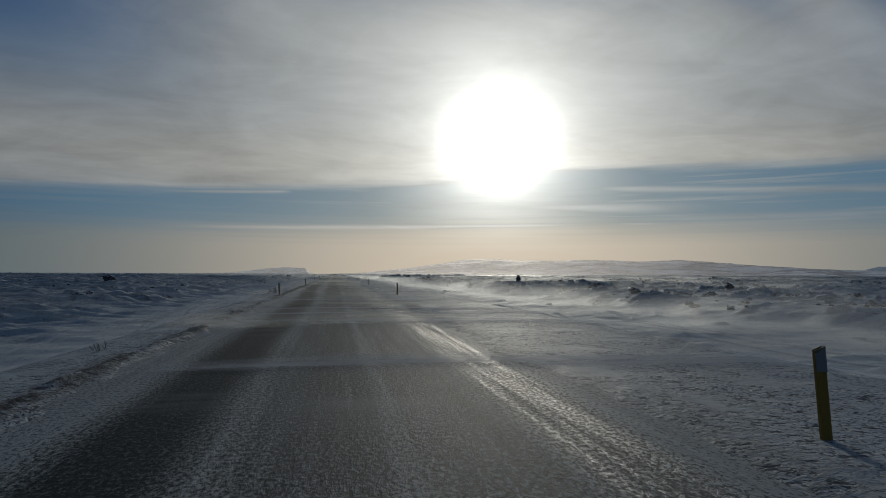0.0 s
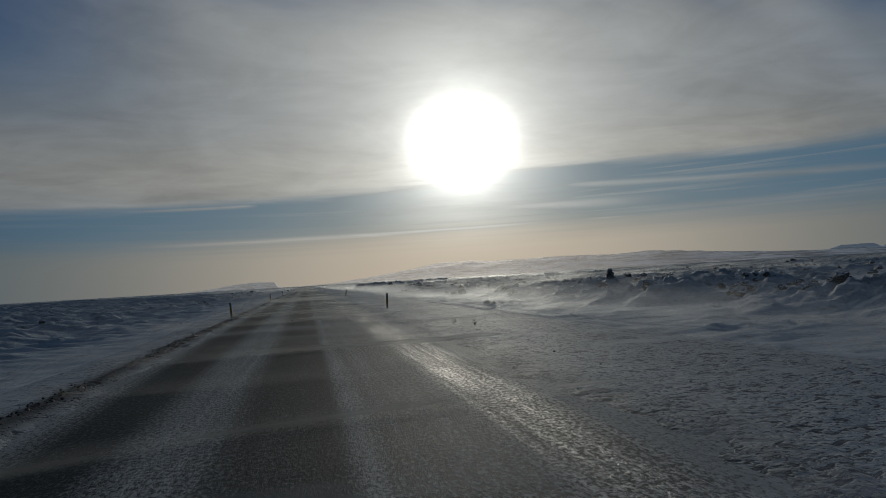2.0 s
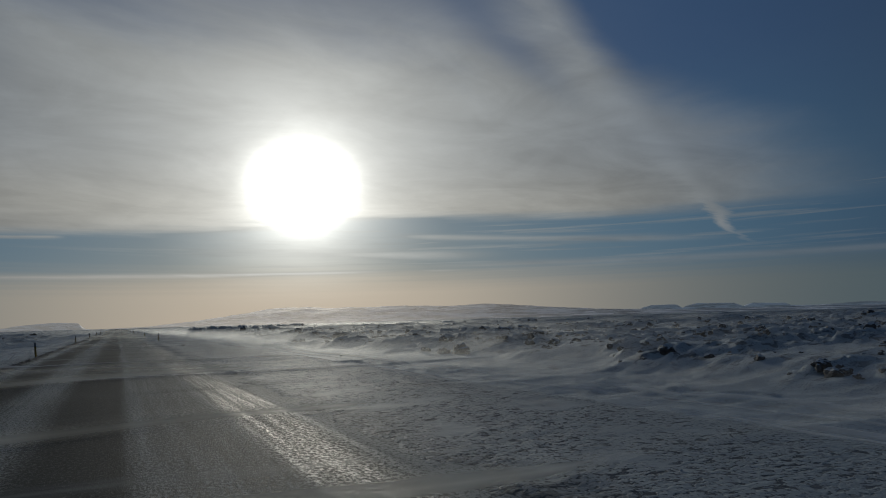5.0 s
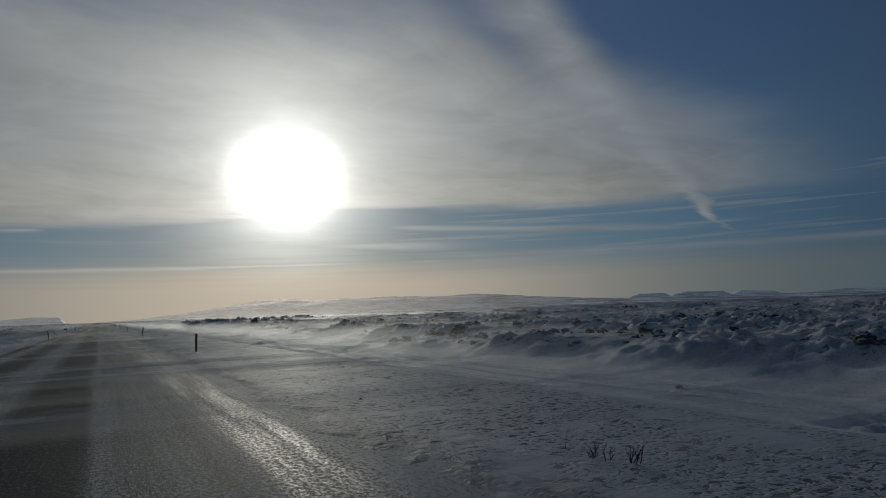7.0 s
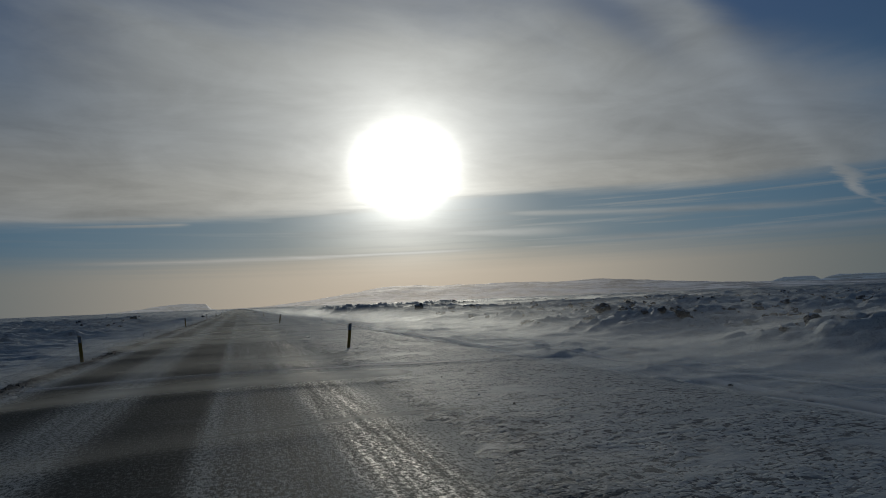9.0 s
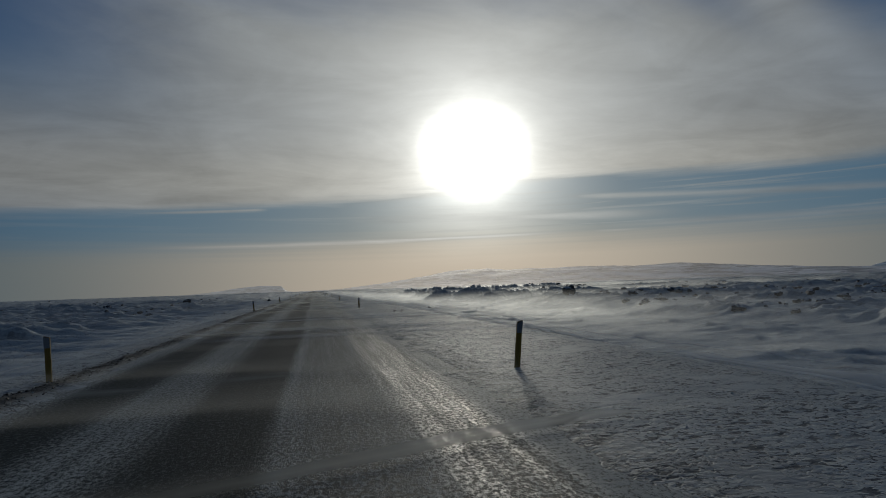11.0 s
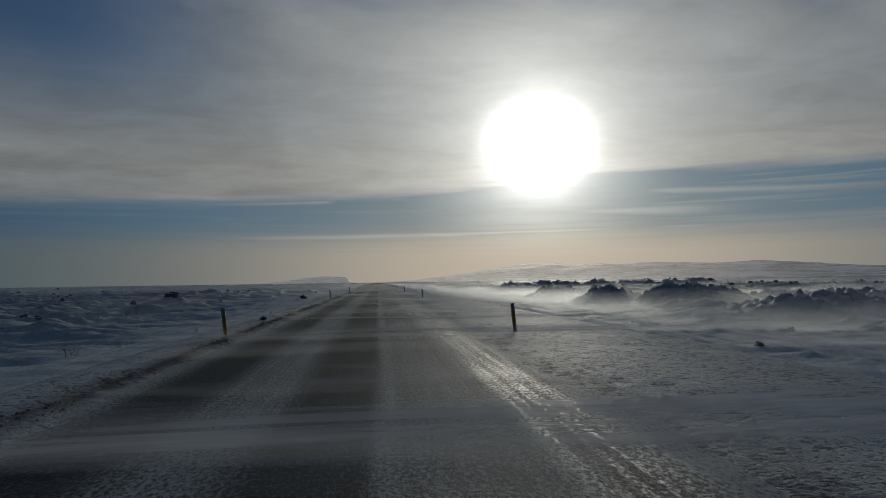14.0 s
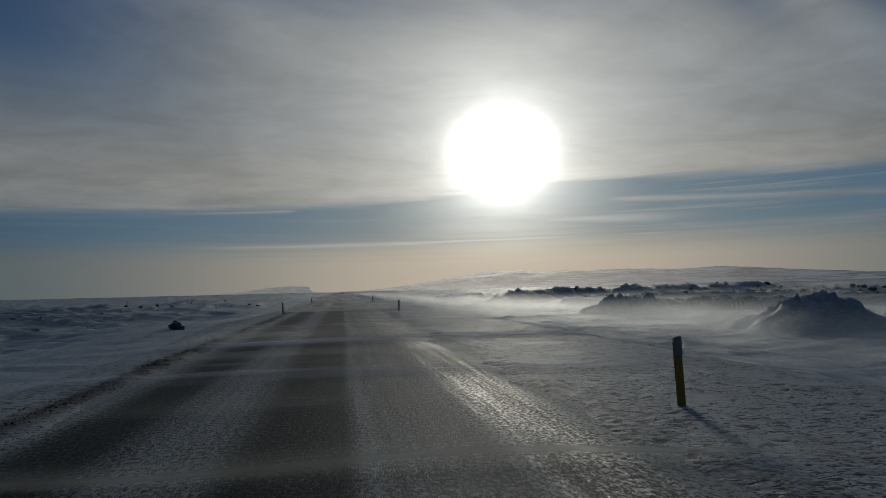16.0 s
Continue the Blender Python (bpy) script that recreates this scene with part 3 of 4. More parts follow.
# ---- distant hills ----
def far_ridge(name, middle, radius, deep, az_list, el_list, seed, label, rough, mat):
    """A ridge on an arc round the walk's middle; its skyline goes by azimuth and elevation in degrees."""
    az0, az1 = az_list[0], az_list[-1]
    az = np.linspace(az0, az1, int((az1 - az0) * 16))
    r = np.linspace(radius - deep, radius, 26)
    ga, gr = np.meshgrid(az, r)
    t = (gr - (radius - deep)) / deep
    wob = ga + 0.25 * gnoise(ga / 0.8, t * 2, seed + 3)
    top = np.tan(np.radians(np.interp(wob, az_list, el_list))) * radius
    px, py = gr * np.sin(np.radians(ga)), middle + gr * np.cos(np.radians(ga))
    gz = -2 + top * sstep(0, 1, t ** 0.8) * (1 + rough * gnoise(px / 170, py / 170, seed) + 0.5 * rough * gnoise(px / 60, py / 60, seed + 1) * t)
    gz[0, :] = -12
    me = bpy.data.meshes.new(name)
    n = len(az)
    verts = np.stack([px, py, gz], -1).reshape(-1, 3)
    faces = [(i * n + j, i * n + j + 1, (i + 1) * n + j + 1, (i + 1) * n + j) for i in range(len(r) - 1) for j in range(n - 1)]
    me.from_pydata(verts.tolist(), [], faces)
    me.polygons.foreach_set("use_smooth", np.ones(len(faces), bool))
    me.materials.append(mat)
    me.update()
    return tagged(new(name, me), label, "hill", kind="structure")


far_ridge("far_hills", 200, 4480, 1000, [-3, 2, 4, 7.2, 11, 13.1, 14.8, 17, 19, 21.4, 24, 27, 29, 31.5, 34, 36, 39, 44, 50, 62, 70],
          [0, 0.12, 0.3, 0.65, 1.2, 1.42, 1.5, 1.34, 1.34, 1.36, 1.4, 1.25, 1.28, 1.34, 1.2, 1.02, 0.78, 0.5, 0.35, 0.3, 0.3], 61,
          "broad snow-covered hills on the horizon, haze painted on as glow", 0.07, HILL)
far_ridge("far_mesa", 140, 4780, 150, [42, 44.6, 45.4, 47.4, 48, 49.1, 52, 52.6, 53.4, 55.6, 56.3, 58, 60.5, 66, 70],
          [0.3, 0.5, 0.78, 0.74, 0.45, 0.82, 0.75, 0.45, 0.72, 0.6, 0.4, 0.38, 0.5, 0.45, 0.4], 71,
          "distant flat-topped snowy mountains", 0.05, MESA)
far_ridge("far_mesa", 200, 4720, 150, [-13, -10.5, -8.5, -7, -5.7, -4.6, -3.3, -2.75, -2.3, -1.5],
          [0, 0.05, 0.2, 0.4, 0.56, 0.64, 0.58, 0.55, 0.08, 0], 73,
          "distant low table mountain with warm haze painted on as glow", 0.05, PALE_MESA)


# ---- things ----
def part(name, bm, mat, parent, label=""):
    me = bpy.data.meshes.new(name)
    bm.to_mesh(me)
    bm.free()
    me.materials.append(mat)
    ob = new(name, me)
    ob.parent = parent
    if label:
        tagged(ob, label)
    return ob


def z_at(x, y):
    d = abs(x) - SHOULDER * (x > 0)
    if d < 9.3:
        return float(verge(np.array([float(x)]), np.array([float(y)]))[0])
    return float(land(np.array([float(x)]), np.array([float(y)]))[0])


# roadside marker posts
POST_H = 0.85


def prism(bm, outline, z0, z1, slant=0.0):
    """A closed upright prism; slant: how much higher the top stands at +x than at -x, per metre."""
    low = [bm.verts.new((x, y, z0)) for x, y in outline]
    top = [bm.verts.new((x, y, z1 + slant * x)) for x, y in outline]
    n = len(outline)
    for i in range(n):
        bm.faces.new((low[i], low[(i + 1) % n], top[(i + 1) % n], top[i]))
    bm.faces.new(top)
    bm.faces.new(low[::-1])


def marker_post(slant):
    """A flat plastic post with a shallow channel section, slanted top, and reflector film near the top."""
    root = new("marker_post")
    w, t = 0.052, 0.021
    outline = [(-w, -t * 0.3), (-w * 0.82, -t), (w * 0.82, -t), (w, -t * 0.3), (w, t), (w * 0.8, t), (w * 0.66, -t * 0.1), (-w * 0.66, -t * 0.1), (-w * 0.8, t), (-w, t)]
    bm = bmesh.new()
    prism(bm, outline, -0.35, POST_H, slant)
    part("body", bm, YELLOW, root, "faded yellow plastic body")
    bm = bmesh.new()
    prism(bm, [(-w * 0.98, -t - 0.003), (w * 0.98, -t - 0.003), (w * 0.98, -t + 0.0005), (-w * 0.98, -t + 0.0005)], POST_H - 0.2, POST_H - 0.004, slant)
    part("reflector", bm, GREY, root, "grey reflector film below the slanted top")
    bm = bmesh.new()
    prism(bm, [(-w, -t * 1.02), (w, -t * 1.02), (w, t * 1.02), (-w, t * 1.02)], POST_H - 0.001, POST_H + 0.006, slant)
    part("cap", bm, CAP, root, "dull weathered cap")
    return root


right_post = marker_post(0.55)
left_post = marker_post(-0.35)
tagged(right_post, "yellow plastic roadside marker post leaning in the snow verge", "marker post", "posts along the road")
tagged(left_post, "yellow plastic roadside marker post leaning in the snow verge", "marker post", "posts along the road")
LEAN_R = {0: -3, 1: -0.5, 2: 1.5, 3: 8.5, 5: 0.5, 6: 5.5, 7: 5, 8: -1, 9: -5.5, 10: -1.0, 11: 0}
LEAN_L = {1: -4.5, 2: -4, 3: -4, 4: -5, 5: -3, 6: -6, 7: -4, 8: -6, 9: -7, 10: -3, 11: -3}
SHIFT_R = {0: 0.7, 1: 1.21, 2: 0.8, 3: -2.11, 5: -1.35, 6: 0.5, 8: 0.82, 9: 1.21, 10: 0.38, 11: -0.38}
SHIFT_L = {2: 0.41, 3: -0.28, 4: 0.29, 7: 0.24, 8: 0.53, 9: -0.16, 10: -0.6, 11: -1.79}
first_r = first_l = True
for n in range(0, 26):
    y = 40 * n + SHIFT_R.get(n, 0.0)
    m = pose(4.02, y, 0.0, (n * 7) % 5 - 2, LEAN_R.get(n, (n * 37) % 9 - 3), (n * 53) % 13 - 6)
    if n != 4:  # one post is missing on this side
        if first_r:
            right_post.matrix_basis, first_r = m, False
        else:
            copy_thing(right_post, m)
    y = 40 * n + 1.61 + SHIFT_L.get(n, 0.0)
    m = pose(-4.285, y, 0.0, (n * 5) % 5 - 2, LEAN_L.get(n, -(n * 29) % 7 + 1), (n * 41) % 13 - 6)
    if first_l:
        left_post.matrix_basis, first_l = m, False
    else:
        copy_thing(left_post, m)


# lava boulders
def rock_mesh(name, seed, cuts=2):
    rnd = random.Random(seed)
    bm = bmesh.new()
    bmesh.ops.create_icosphere(bm, subdivisions=cuts, radius=1.0)
    off = Vector((rnd.uniform(-50, 50), rnd.uniform(-50, 50), rnd.uniform(-50, 50)))
    for v in bm.verts:
        q = v.co * 0.9 + off
        cells = noise.voronoi(q * 1.5)[0]
        f = 0.95 + 0.4 * noise.noise(q) + 0.55 * min(0.55, cells[1] - cells[0]) - 0.25 * cells[0] + 0.12 * noise.noise(q * 5)
        v.co = Vector((v.co.x * f * 1.2, v.co.y * f, v.co.z * f * 0.85))
    me = bpy.data.meshes.new(name)
    bm.to_mesh(me)
    bm.free()
    me.materials.append(LAVA)
    return me


BOULDERS = [rock_mesh("lava_boulder", 100 + i, 3) for i in range(7)]
SPOTS = [  # x, y, size of the boulders that stand out
    (-21.9, 82.3, 0.75), (-10.9, 437.2, 0.45), (21.5, 121.7, 0.36), (22.2, 121.2, 0.3), (23.2, 120.7, 0.25), (17.9, 238.3, 0.13), (17.9, 234.8, 0.1),
    (22.0, 187.0, 0.14), (-4.75, 369.9, 0.12), (37.5, 84.5, 0.5), (40.6, 273.2, 1.0), (42.3, 286, 0.8), (42.3, 368.8, 1.0), (41.3, 423.2, 0.7), (37.4, 429.5, 0.45),
    (32.5, 178.5, 0.9), (31.0, 179.6, 0.6), (30.2, 182.3, 0.5), (33, 113, 0.6), (32, 101.6, 0.6), (55, 205, 0.9), (36, 199, 0.5), (-44, 128.7, 0.9), (-38.8, 402.5, 0.8), (-32.6, 447, 0.8), (28.3, 384, 0.26), (19.3, 373.4, 0.22), (111.8, 545.9, 1.2),
    (33.2, 216, 0.6), (34.5, 228, 0.7), (35, 243, 0.7), (45, 352, 0.6), (48, 345, 0.55), (30, 66, 0.5), (24, 66, 0.35), (-25, 376, 0.45),
]
for i, (x, y, s) in enumerate(SPOTS):
    ob = new("lava_boulder", BOULDERS[i % 7])
    ob.matrix_world = pose(x, y, z_at(x, y) + s * 0.18, (i * 31) % 20 - 10, (i * 17) % 20 - 10, (i * 67) % 360) @ Matrix.Scale(s, 4)
    small = s < 0.6
    tagged(ob, "small dark lava stone half buried in snow" if small else "dark rugged lava boulder with snow on top", "boulder", "boulders of the lava field")


def cairn():
    """A stack of flat lava stones."""
    root = tagged(new("cairn"), "upright stack of dark lava stones standing on the lava", "cairn")
    rnd = random.Random(5)
    z = 0.0
    for i in range(8):
        size = 0.47 - i * 0.035
        st = new("stone", BOULDERS[i % 7])
        st.parent = root
        st.matrix_basis = pose(rnd.uniform(-0.06, 0.06), rnd.uniform(-0.06, 0.06), z, rnd.uniform(-9, 9), rnd.uniform(-9, 9), rnd.uniform(0, 360)) @ Matrix.Diagonal((size, size, size * 0.55, 1))
        z += size * 0.43
    return root


cairn().matrix_basis = pose(34.9, 115.0, z_at(34.9, 115.0) + 0.1) @ Matrix.Scale(1.0, 4)


def stake():
    """A thin weathered fence stake."""
    root = tagged(new("fence_stake"), "thin dark wooden fence stake standing in the snow", "fence stake", "stakes in the field")
    bm = bmesh.new()
    prism(bm, [(0.05 * math.cos(a), 0.05 * math.sin(a)) for a in (0, 1.05, 2.1, 3.14, 4.19, 5.24)], -0.3, 0.75, 0.3)
    part("pole", bm, DARK, root)
    return root


for x, y, lean in ((-23.2, 455.8, 4), (-22.6, 456.0, -3), (-21.2, 456.2, 2)):
    stake().matrix_basis = pose(x, y, z_at(x, y), lean, lean * 0.7, 20)


def scatter(name, meshes, spots, mat, label, category):
    """Many small stones or clods as one object. spots: x, y, z, size, turn."""
    verts, faces, base = [], [], 0
    shapes = []
    for me in meshes:
        co = np.empty(len(me.vertices) * 3)
        me.vertices.foreach_get("co", co)
        shapes.append((co.reshape(-1, 3), np.array([tuple(p.vertices) for p in me.polygons])))
    for i, (x, y, z, s, a) in enumerate(spots):
        co, fc = shapes[i % len(shapes)]
        c, sn = math.cos(a), math.sin(a)
        verts.append(np.stack([(co[:, 0] * c - co[:, 1] * sn) * s + x, (co[:, 0] * sn + co[:, 1] * c) * s + y, co[:, 2] * s + z], -1))
        faces.append(fc + base)
        base += len(co)
    me = bpy.data.meshes.new(name)
    me.from_pydata(np.concatenate(verts).tolist(), [], np.concatenate(faces).tolist())
    me.materials.append(mat)
    me.update()
    return tagged(new(name, me), label, category, kind="stuff")


rng = np.random.default_rng(7)
ROUGH = [rock_mesh("rough_stone", 300 + i, 2) for i in range(8)]
n = 26000
px = np.where(rng.random(n) < 0.6, 1, -1) * (20 + 110 * rng.random(n) ** 1.6)
py = rng.uniform(5, 640, n)
keep = (lava_mask(px, py) > 0.55) & ((px > 0) | (rng.random(n) < 0.45)) & (gnoise(px / 9, py / 9, 51) + 0.6 * gnoise(px / 3, py / 3, 52) > 0.10)
px, py = px[keep][:7000], py[keep][:7000]
ps = (0.13 + 0.45 * rng.random(len(px)) ** 2.5) * np.where(px < 0, 0.7, 1.0)
pz = land(px, py)
# the larger ones near the road stand as boulders of their own
order = np.argsort(-(ps / (30 + np.abs(px))))
for i in order[:110]:
    ob = new("lava_boulder", BOULDERS[int(i) % 7])
    ob.matrix_world = pose(px[i], py[i], pz[i] + ps[i] * 0.12, 0, 0, float(i * 67 % 360)) @ Matrix.Scale(float(ps[i]), 4)
    tagged(ob, "dark lava boulder with snow caught on top, in the rough lava", "boulder", "boulders of the lava field")
px, py, ps, pz = px[order[110:]], py[order[110:]], ps[order[110:]], pz[order[110:]]
scatter("lava_rubble", ROUGH, list(zip(px, py, pz + ps * 0.12, ps, rng.uniform(0, 6.28, len(px)))), LAVA, "broken dark lava rubble poking through the snow", "rubble")

CHUNK = [rock_mesh("clod", 400 + i, 1) for i in range(6)]
n = 5000
left = rng.random(n) < 0.4
px = np.where(left, -3.75 - np.abs(rng.normal(0, 0.22, n)), 2.7 + rng.random(n) ** 1.2 * 3.2)
py = rng.uniform(-3, 440, n)
keep = gnoise(px / 2.0, py / 4.5, 53) > -0.05
px, py = px[keep], py[keep]
ps = 0.006 + 0.016 * rng.random(len(px)) ** 3
scatter("snow_clods", CHUNK, list(zip(px, py, verge(px, py) + ps * 0.15, ps, rng.uniform(0, 6.28, len(px)))), CLOD, "lumps of ploughed snow and ice along the road edge", "snow clods")
n = 26000
px = np.where(rng.random(n) < 0.993, -3.98 - 0.22 * (rng.random(n) < 0.35) + rng.normal(0, 0.11, n), 2.8 + rng.random(n) * 1.5)
py = rng.uniform(-3, 440, n)
keep = gnoise(px * 0, py / 9, 54) > np.where(py < 45, 0.2, -0.1)
px, py = px[keep], py[keep]
ps = 0.006 + 0.02 * rng.random(len(px)) ** 3
scatter("dark_clods", CHUNK, list(zip(px, py, verge(px, py) + ps * 0.2, ps, rng.uniform(0, 6.28, len(px)))), DARK, "dark clods of frozen earth along the road edge", "earth clods")


# bare shrubs
def twig_tube(bm, a, b, ra, rb):
    way = (b - a).normalized()
    side = way.orthogonal().normalized()
    up = way.cross(side)
    rings = []
    for p, r in ((a, ra), (b, rb)):
        rings.append([bm.verts.new(p + (side * math.cos(q) + up * math.sin(q)) * r) for q in (0, 2.094, 4.189)])
    for i in range(3):
        bm.faces.new((rings[0][i], rings[0][(i + 1) % 3], rings[1][(i + 1) % 3], rings[1][i]))


def branch(bm, rnd, p, way, length, r, depth):
    steps = 3
    for i in range(steps):
        q = p + way * (length / steps)
        twig_tube(bm, p, q, r, r * 0.8)
        p, r = q, r * 0.8
        way = (way + Vector((rnd.uniform(-0.25, 0.25), rnd.uniform(-0.25, 0.25), rnd.uniform(-0.05, 0.2)))).normalized()
        if depth and rnd.random() < 0.75:
            fork = (way + Vector((rnd.uniform(-0.8, 0.8), rnd.uniform(-0.8, 0.8), rnd.uniform(-0.1, 0.4)))).normalized()
            branch(bm, rnd, p, fork, length * rnd.uniform(0.4, 0.65), r * 0.7, depth - 1)


def shrub(seed, stems, height, wide):
    rnd = random.Random(seed)
    root = tagged(new("shrub"), "leafless dark shrub sticking out of the snow", "shrub", "shrubs beside the road")
    for i in range(stems):
        bm = bmesh.new()
        a = rnd.uniform(0, 6.28)
        d = rnd.uniform(0, wide)
        p = Vector((math.cos(a) * d, math.sin(a) * d, -0.06))
        way = Vector((rnd.uniform(-0.6, 0.6), rnd.uniform(-0.6, 0.6), 1)).normalized()
        branch(bm, rnd, p, way, height * rnd.uniform(0.6, 1.1), 0.0085, 2)
        part("stem", bm, TWIG, root)
    return root


SHRUBS = [  # x, y, stems, height, width
    (-5.0, 46.3, 8, 0.5, 0.22), (-5.25, 46.1, 7, 0.42, 0.2), (-5.5, 45.9, 4, 0.3, 0.15), (-5.1, 47.5, 5, 0.36, 0.2), (-5.9, 46.6, 4, 0.22, 0.2), (-4.95, 51.8, 6, 0.22, 0.3), (-5.3, 50.9, 5, 0.22, 0.25), (-4.8, 53.3, 5, 0.2, 0.3), (-5.2, 55, 5, 0.24, 0.4),
    (4.4, 172.4, 4, 0.2, 0.06), (4.5, 172.0, 5, 0.22, 0.09), (4.43, 172.25, 3, 0.16, 0.06), (4.4, 172.9, 3, 0.1, 0.06), (13.1, 185.8, 5, 0.2, 0.3), (4.35, 155.4, 1, 0.62, 0.01), (13.0, 240.0, 3, 0.5, 0.2),
    (4.4, 66.3, 6, 0.18, 0.1), (4.7, 64.8, 4, 0.22, 0.08), (5.75, 308.0, 4, 0.24, 0.1), (5.4, 308.95, 4, 0.2, 0.08), (5.5, 309.3, 3, 0.16, 0.08), (-4.9, 8.8, 4, 0.24, 0.12), (-15.2, 395.5, 6, 0.45, 0.5), (-17.8, 393.0, 4, 0.4, 0.4),
    (-5.2, 269.1, 7, 0.42, 0.25), (-5.5, 268.4, 6, 0.36, 0.25), (-5.9, 267.8, 5, 0.36, 0.25), (-6.3, 267.0, 5, 0.34, 0.25), (-15.1, 375.9, 7, 0.5, 0.5), (-14.2, 379.5, 7, 0.55, 0.5), (-13.2, 391.0, 8, 0.5, 0.6), (17.0, 426.6, 4, 0.4, 0.25), (-16.0, 348.8, 6, 0.4, 0.5), (-15.9, 351.5, 5, 0.4, 0.4), (15.3, 98.3, 3, 0.4, 0.12), (15.4, 108.0, 4, 0.25, 0.25), (-11.2, 410, 4, 0.35, 0.3), (-12.4, 414, 4, 0.4, 0.3), (-13.5, 419, 5, 0.4, 0.4), (4.9, 105.6, 4, 0.2, 0.08),
]
for i, (x, y, st, h, w) in enumerate(SHRUBS):
    ob = shrub(i, st, h, w)
    ob.matrix_basis = pose(x, y, z_at(x, y))
    if st == 1:
        tagged(ob, "single tall bare stick standing in the snow verge", "stick")


# ---- snow blown low over the ground ----
def make_blown(name, strength, stretch, colour, dull_share, lo, hi, ahead):
    """Airborne snow; ahead: the share of light that its ice grains only bend a little from its way."""
    m = bpy.data.materials.new(name)
    m.use_nodes = True
    m.node_tree.nodes.clear()
    k = Nodes(m.node_tree)
    where = k.node("ShaderNodeNewGeometry")
    uv = k.node("ShaderNodeSeparateXYZ", Vector=k.node("ShaderNodeUVMap").outputs[0]).outputs
    p = k.node("ShaderNodeSeparateXYZ", Vector=where.outputs["Position"]).outputs
    veil = k.noise(k.vec(k.mul(p[0], stretch[0]), k.mul(p[1], stretch[1]), k.mul(p[2], stretch[2])), 1.0, 5.0, 0.6, 0.6)
    alpha = k.mul(k.mul(uv[1], uv[0]), k.step(lo, hi, veil))
    alpha = k.mul(alpha, strength)
    glow = k.node("ShaderNodeBsdfTranslucent", Color=(*colour, 1))
    dull = k.node("ShaderNodeBsdfDiffuse", Color=(*colour, 1))
    half_ = k.node("ShaderNodeMixShader", Fac=dull_share)
    m.node_tree.links.new(glow.outputs[0], half_.inputs[1])
    m.node_tree.links.new(dull.outputs[0], half_.inputs[2])
    clear = k.node("ShaderNodeBsdfTransparent")
    both = k.node("ShaderNodeMixShader", Fac=alpha)
    m.node_tree.links.new(clear.outputs[0], both.inputs[1])
    grains = k.node("ShaderNodeBsdfRefraction", Color=(*colour, 1), Roughness=0.8, IOR=1.31)
    all_ = k.node("ShaderNodeMixShader", Fac=ahead)
    m.node_tree.links.new(half_.outputs[0], all_.inputs[1])
    m.node_tree.links.new(grains.outputs[0], all_.inputs[2])
    m.node_tree.links.new(all_.outputs[0], both.inputs[2])
    out = k.node("ShaderNodeOutputMaterial")
    m.node_tree.links.new(both.outputs[0], out.inputs[0])
    return m


def veil_mesh(name, strips, mat, label):
    """Strips of (points, fade): points on a grid (rows, columns, 3), fade on the same grid (u, v)."""
    verts, faces, uvs, base = [], [], [], 0
    for pts, fade in strips:
        r, c = pts.shape[:2]
        i = (np.arange(r - 1)[:, None] * c + np.arange(c - 1)[None, :]).ravel()
        verts.append(pts.reshape(-1, 3))
        faces.append(np.stack([i, i + 1, i + 1 + c, i + c], -1) + base)
        uvs.append(fade.reshape(-1, 2))
        base += r * c
    verts, faces, uvs = np.concatenate(verts), np.concatenate(faces), np.concatenate(uvs)
    me = bpy.data.meshes.new(name)
    me.from_pydata(verts.tolist(), [], faces.tolist())
    layer = me.uv_layers.new(name="fade")
    layer.data.foreach_set("uv", uvs[faces.ravel()].astype(np.float32).ravel())
    me.polygons.foreach_set("use_smooth", np.ones(len(faces), bool))
    me.materials.append(mat)
    me.update()
    return tagged(new(name, me), label, "blowing snow", kind="stuff")


def top_of(x, y):
    d = np.abs(x)
    out = np.where(d < 2.4, road_z(x), np.where(d < 6.5, np.maximum(verge(x, y), road_z(np.minimum(d, 4.0))), np.maximum(land(x, y), verge(x, y) - 5 * (d - SHOULDER * (x > 0) > 9.2))))
    return out


strips = []
rnd = random.Random(11)
y = 6.0
while y < 700:
    wide = rnd.uniform(1.0, 4.5)
    tall = rnd.uniform(0.01, 0.05)
    x0, x1 = rnd.uniform(-9, -4.5), rnd.uniform(6, 22)
    xs_ = np.linspace(x0, x1, 44)
    v = np.linspace(0, 1, 7)
    gx, gv = np.meshgrid(xs_, v)
    gy = y + gx * rnd.uniform(-0.12, 0.06) + (gv - 0.5) * wide + 0.7 * gnoise(gx / 6, gx * 0 + y, 81)
    gz = top_of(gx, gy) + 0.025 + tall * np.sin(gv * math.pi) * (0.8 + 0.4 * gnoise(gx / 3, gy / 3, 82))
    u = sstep(0, 0.2, (gx - x0) / (x1 - x0)) * sstep(1, 0.75, (gx - x0) / (x1 - x0))
    strips.append((np.stack([gx, gy, gz], -1), np.stack([u, np.sin(gv * math.pi) ** 1.5 * rnd.uniform(0.2, 0.7)], -1)))
    y += rnd.choice((4, 8, 13, 22)) * rnd.uniform(0.7, 1.3)
veil_mesh("drifting_snow", strips, make_blown("drifting_snow", 0.95, (0.10, 1.1, 2.0), (0.9, 0.9, 0.9), 0.92, 0.3, 0.68, 0.1), "thin streamers of snow drifting across the road")

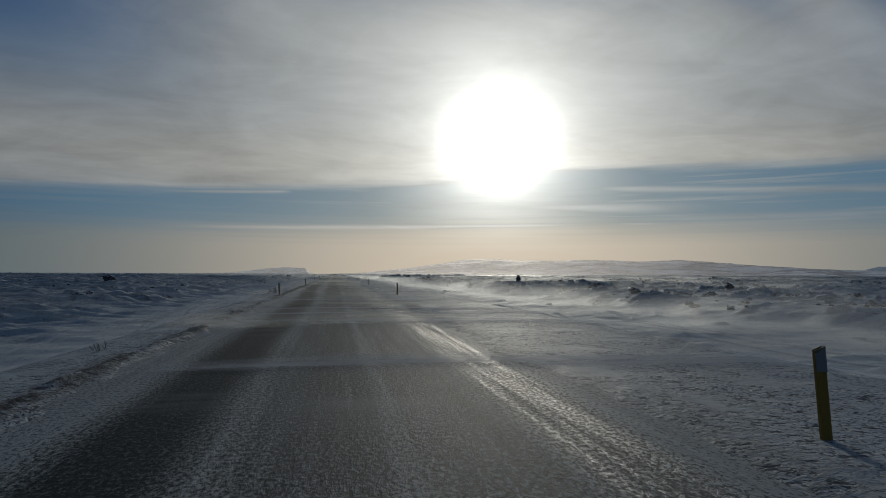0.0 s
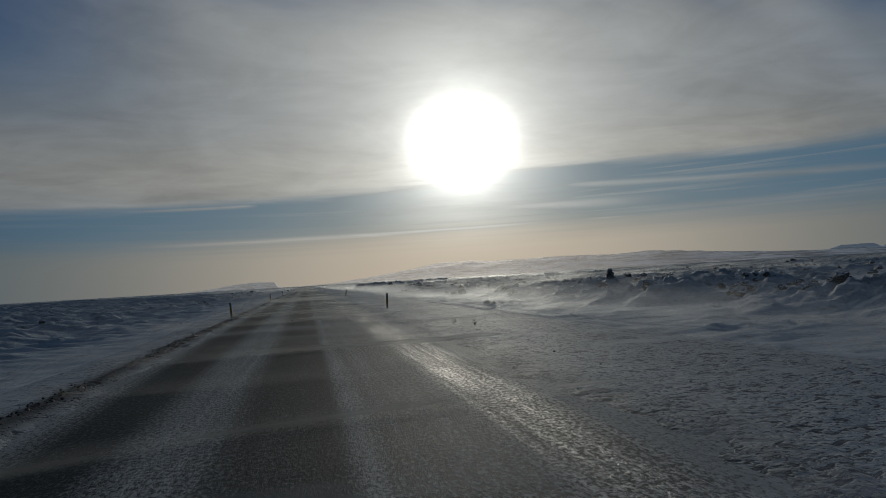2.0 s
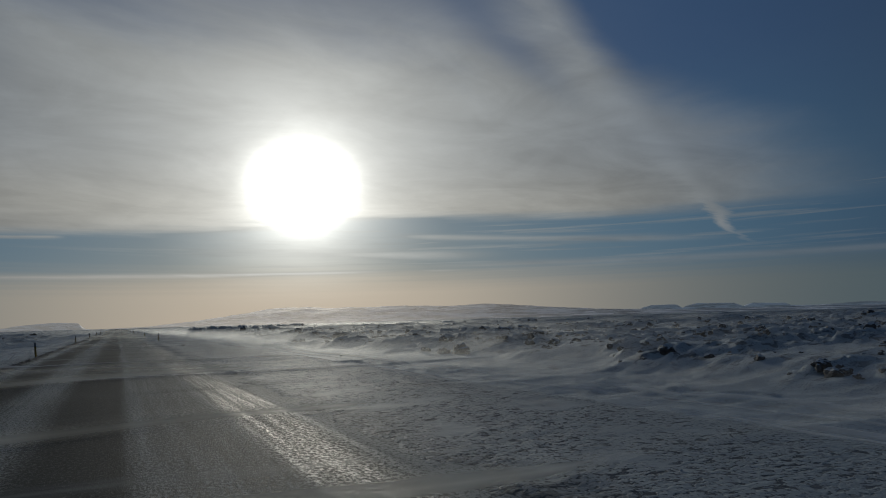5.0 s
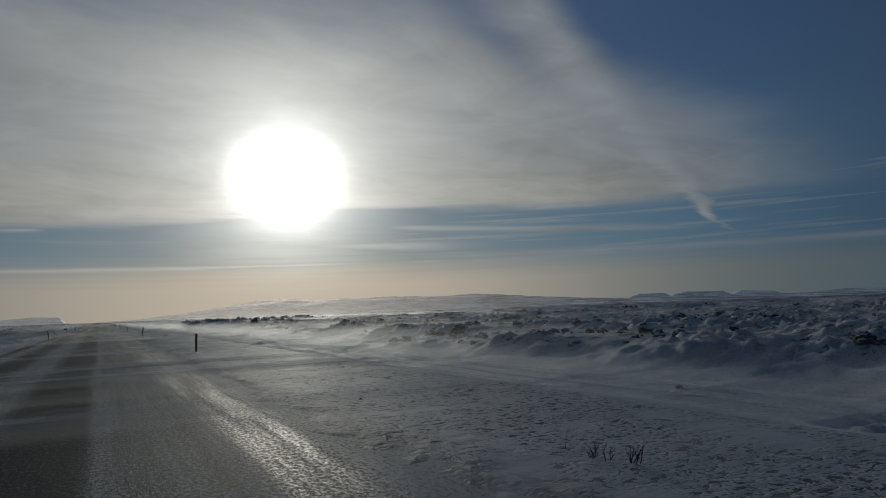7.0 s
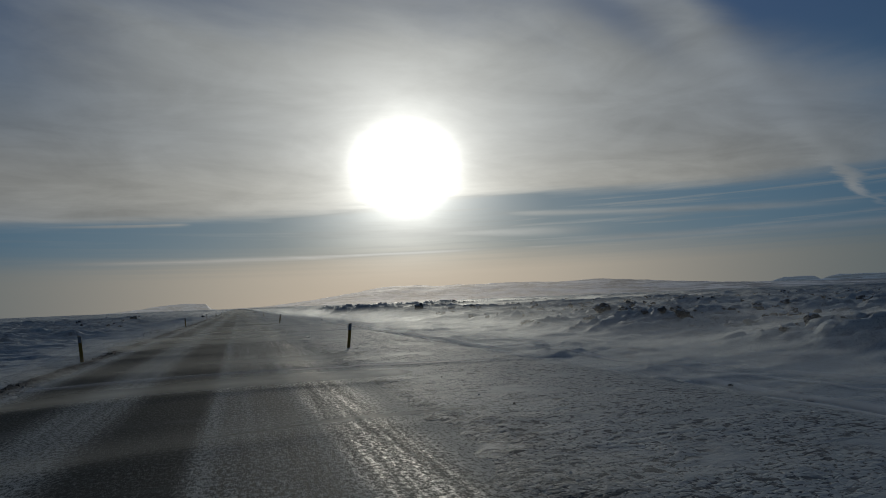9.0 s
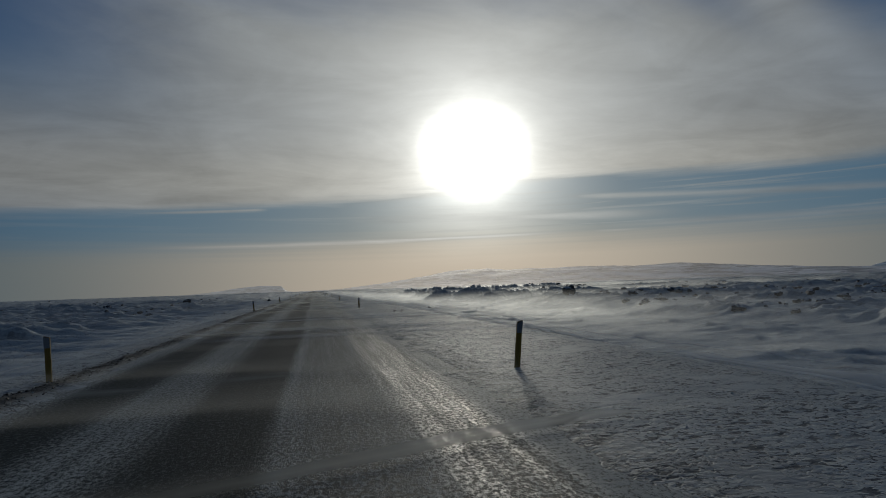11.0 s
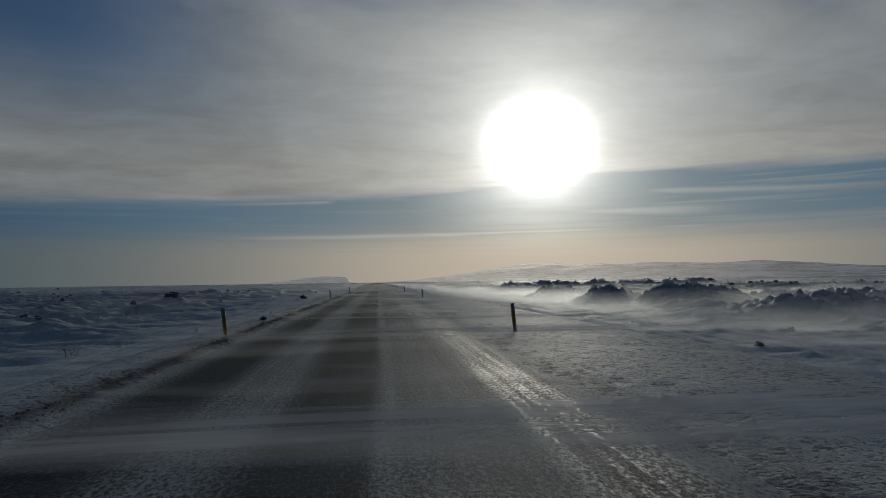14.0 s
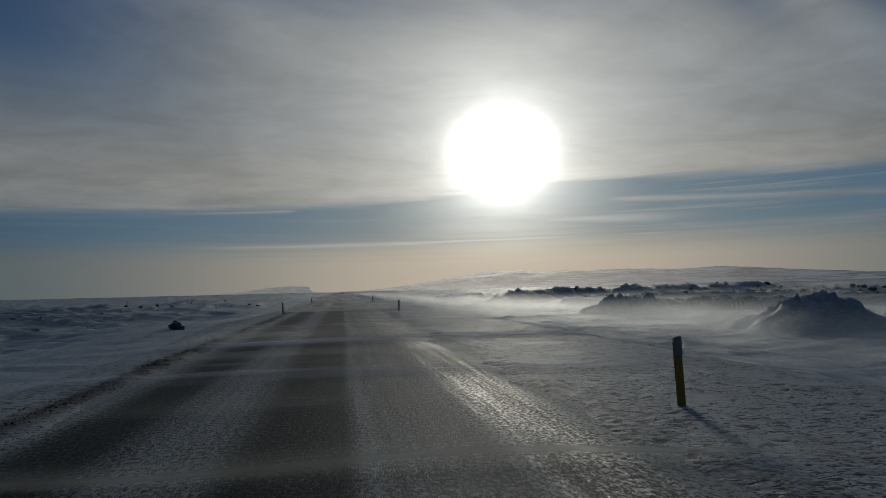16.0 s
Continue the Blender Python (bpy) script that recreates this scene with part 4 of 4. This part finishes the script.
# streamers along the foot of the bank
strips = []
for cx, wide, thick in ((12.9, 0.3, 0.5), (13.8, 0.25, 0.6), (14.9, 0.9, 1.0), (15.6, 1.9, 0.55), (16.9, 0.35, 0.7), (17.9, 0.9, 0.6), (20.4, 0.5, 0.5), (22.6, 1.1, 0.4), (-11.5, 0.8, 0.5), (-14.0, 0.4, 0.4)):
    ys_ = np.linspace(-10, 470, 320)
    gv, gy = np.meshgrid(np.linspace(0, 1, 7), ys_)
    gx = cx + 0.9 * gnoise(gy / 24, gy * 0, 25) * (cx > 0) + 0.5 * gnoise(gy / 13, gy * 0 + cx, 85) + (gv - 0.5) * 2 * wide * (1 + 0.6 * gnoise(gy / 9, gy * 0 + cx, 86))
    gz = top_of(gx, gy) + 0.03 + 0.06 * np.sin(gv * math.pi)
    u = thick * sstep(-0.4, 0.15, gnoise(gy / 22, gy * 0 + cx, 87))
    strips.append((np.stack([gx, gy, gz], -1), np.stack([u, np.sin(gv * math.pi) ** 1.2], -1)))
veil_mesh("snow_streamers", strips, make_blown("snow_streamers", 1.0, (1.3, 0.06, 0.5), (0.92, 0.93, 0.92), 0.75, 0.1, 0.45, 0.15), "bright streamers of snow flowing along the foot of the bank")

strips = []
y = 14.0
while y < 900:
    low = rnd.uniform(0.12, 0.42)
    xs_ = np.linspace(-36, 70, 130)
    gx, gv = np.meshgrid(xs_, np.linspace(0, 1, 7))
    gy = y + gx * rnd.uniform(-0.15, 0.1) + 1.6 * gnoise(gx / 7, gx * 0 + y, 83) + gv * 0.25
    gz = top_of(gx, gy) + 0.01 + low * (1 + (0.4 + 0.25 * np.exp(-(((gy - 445) / 45) ** 2))) * sstep(10, 26, gx)) * gv * (1 + 0.5 * gnoise(gx / 4, gy / 4, 84))
    u = sstep(-36, -16, gx) * sstep(70, 36, gx) * (0.26 + 0.6 * rnd.random() ** 2.5) * np.where(gx < -4.5, 0.3, 1 - 0.8 * sstep(3, 5, gx) * sstep(14, 11, gx) - (0.6 - 0.15 * np.exp(-(((gy - 445) / 45) ** 2))) * sstep(8, 18, gx) + 0.9 * np.exp(-(((gx - 14.9 - 0.9 * gnoise(gy / 24, gy * 0, 25)) / 1.3) ** 2)))
    strips.append((np.stack([gx, gy, gz], -1), np.stack([u, 1.3 * sstep(0.0, 0.3, gv) * (1 - gv) ** 1.2], -1)))
    y += rnd.uniform(3.0, 6.5)
veil_mesh("snow_plumes", strips, make_blown("snow_plumes", 1.0, (0.10, 0.3, 1.2), (0.90, 0.925, 0.91), 0.2, 0.2, 0.62, 0.4), "low plumes of snow blown over the road and field")

# haze of fine snow that lies in the hollows of the field
for side, x0, x1, thick in ((1, 14.0, 260.0, 0.17), (-1, 13.0, 120.0, 0.05)):
    strips = []
    y = 8.0
    while y < 1500:
        xs_ = x0 + (x1 - x0) * np.linspace(0, 1, 80) ** 1.7
        gx, gv = np.meshgrid(xs_ * side, np.linspace(0, 1, 6))
        gy = y + gx * rnd.uniform(-0.12, 0.08) + 1.5 * gnoise(gx / 9, gx * 0 + y, 88)
        crest = 0.3 + 0.9 * gnoise(gx / 16, gy / 16, 89) + 1.0 * sstep(40, 160, np.abs(gx))
        gz = -2.5 + (crest + 2.5) * gv
        u = thick * (1 + 0.5 * np.exp(-(((gy - 430) / 60) ** 2))) * sstep(x0, x0 + 10, np.abs(gx)) * sstep(x1, x1 * 0.6, np.abs(gx)) * (0.65 + 0.5 * sstep(-0.3, 0.4, gnoise(gx / 22, gy / 22, 90)))
        strips.append((np.stack([gx, gy, gz], -1), np.stack([u, (1 - gv) ** 1.3], -1)))
        y += 5.0 * rnd.uniform(0.8, 1.2) * max(1.0, y / 450)
    veil_mesh("snow_haze", strips, make_blown("snow_haze", 1.0, (0.05, 0.12, 0.8), (0.90, 0.925, 0.93), 0.1, 0.15, 0.6, 0.6), "thin haze of fine blown snow over the lava field")
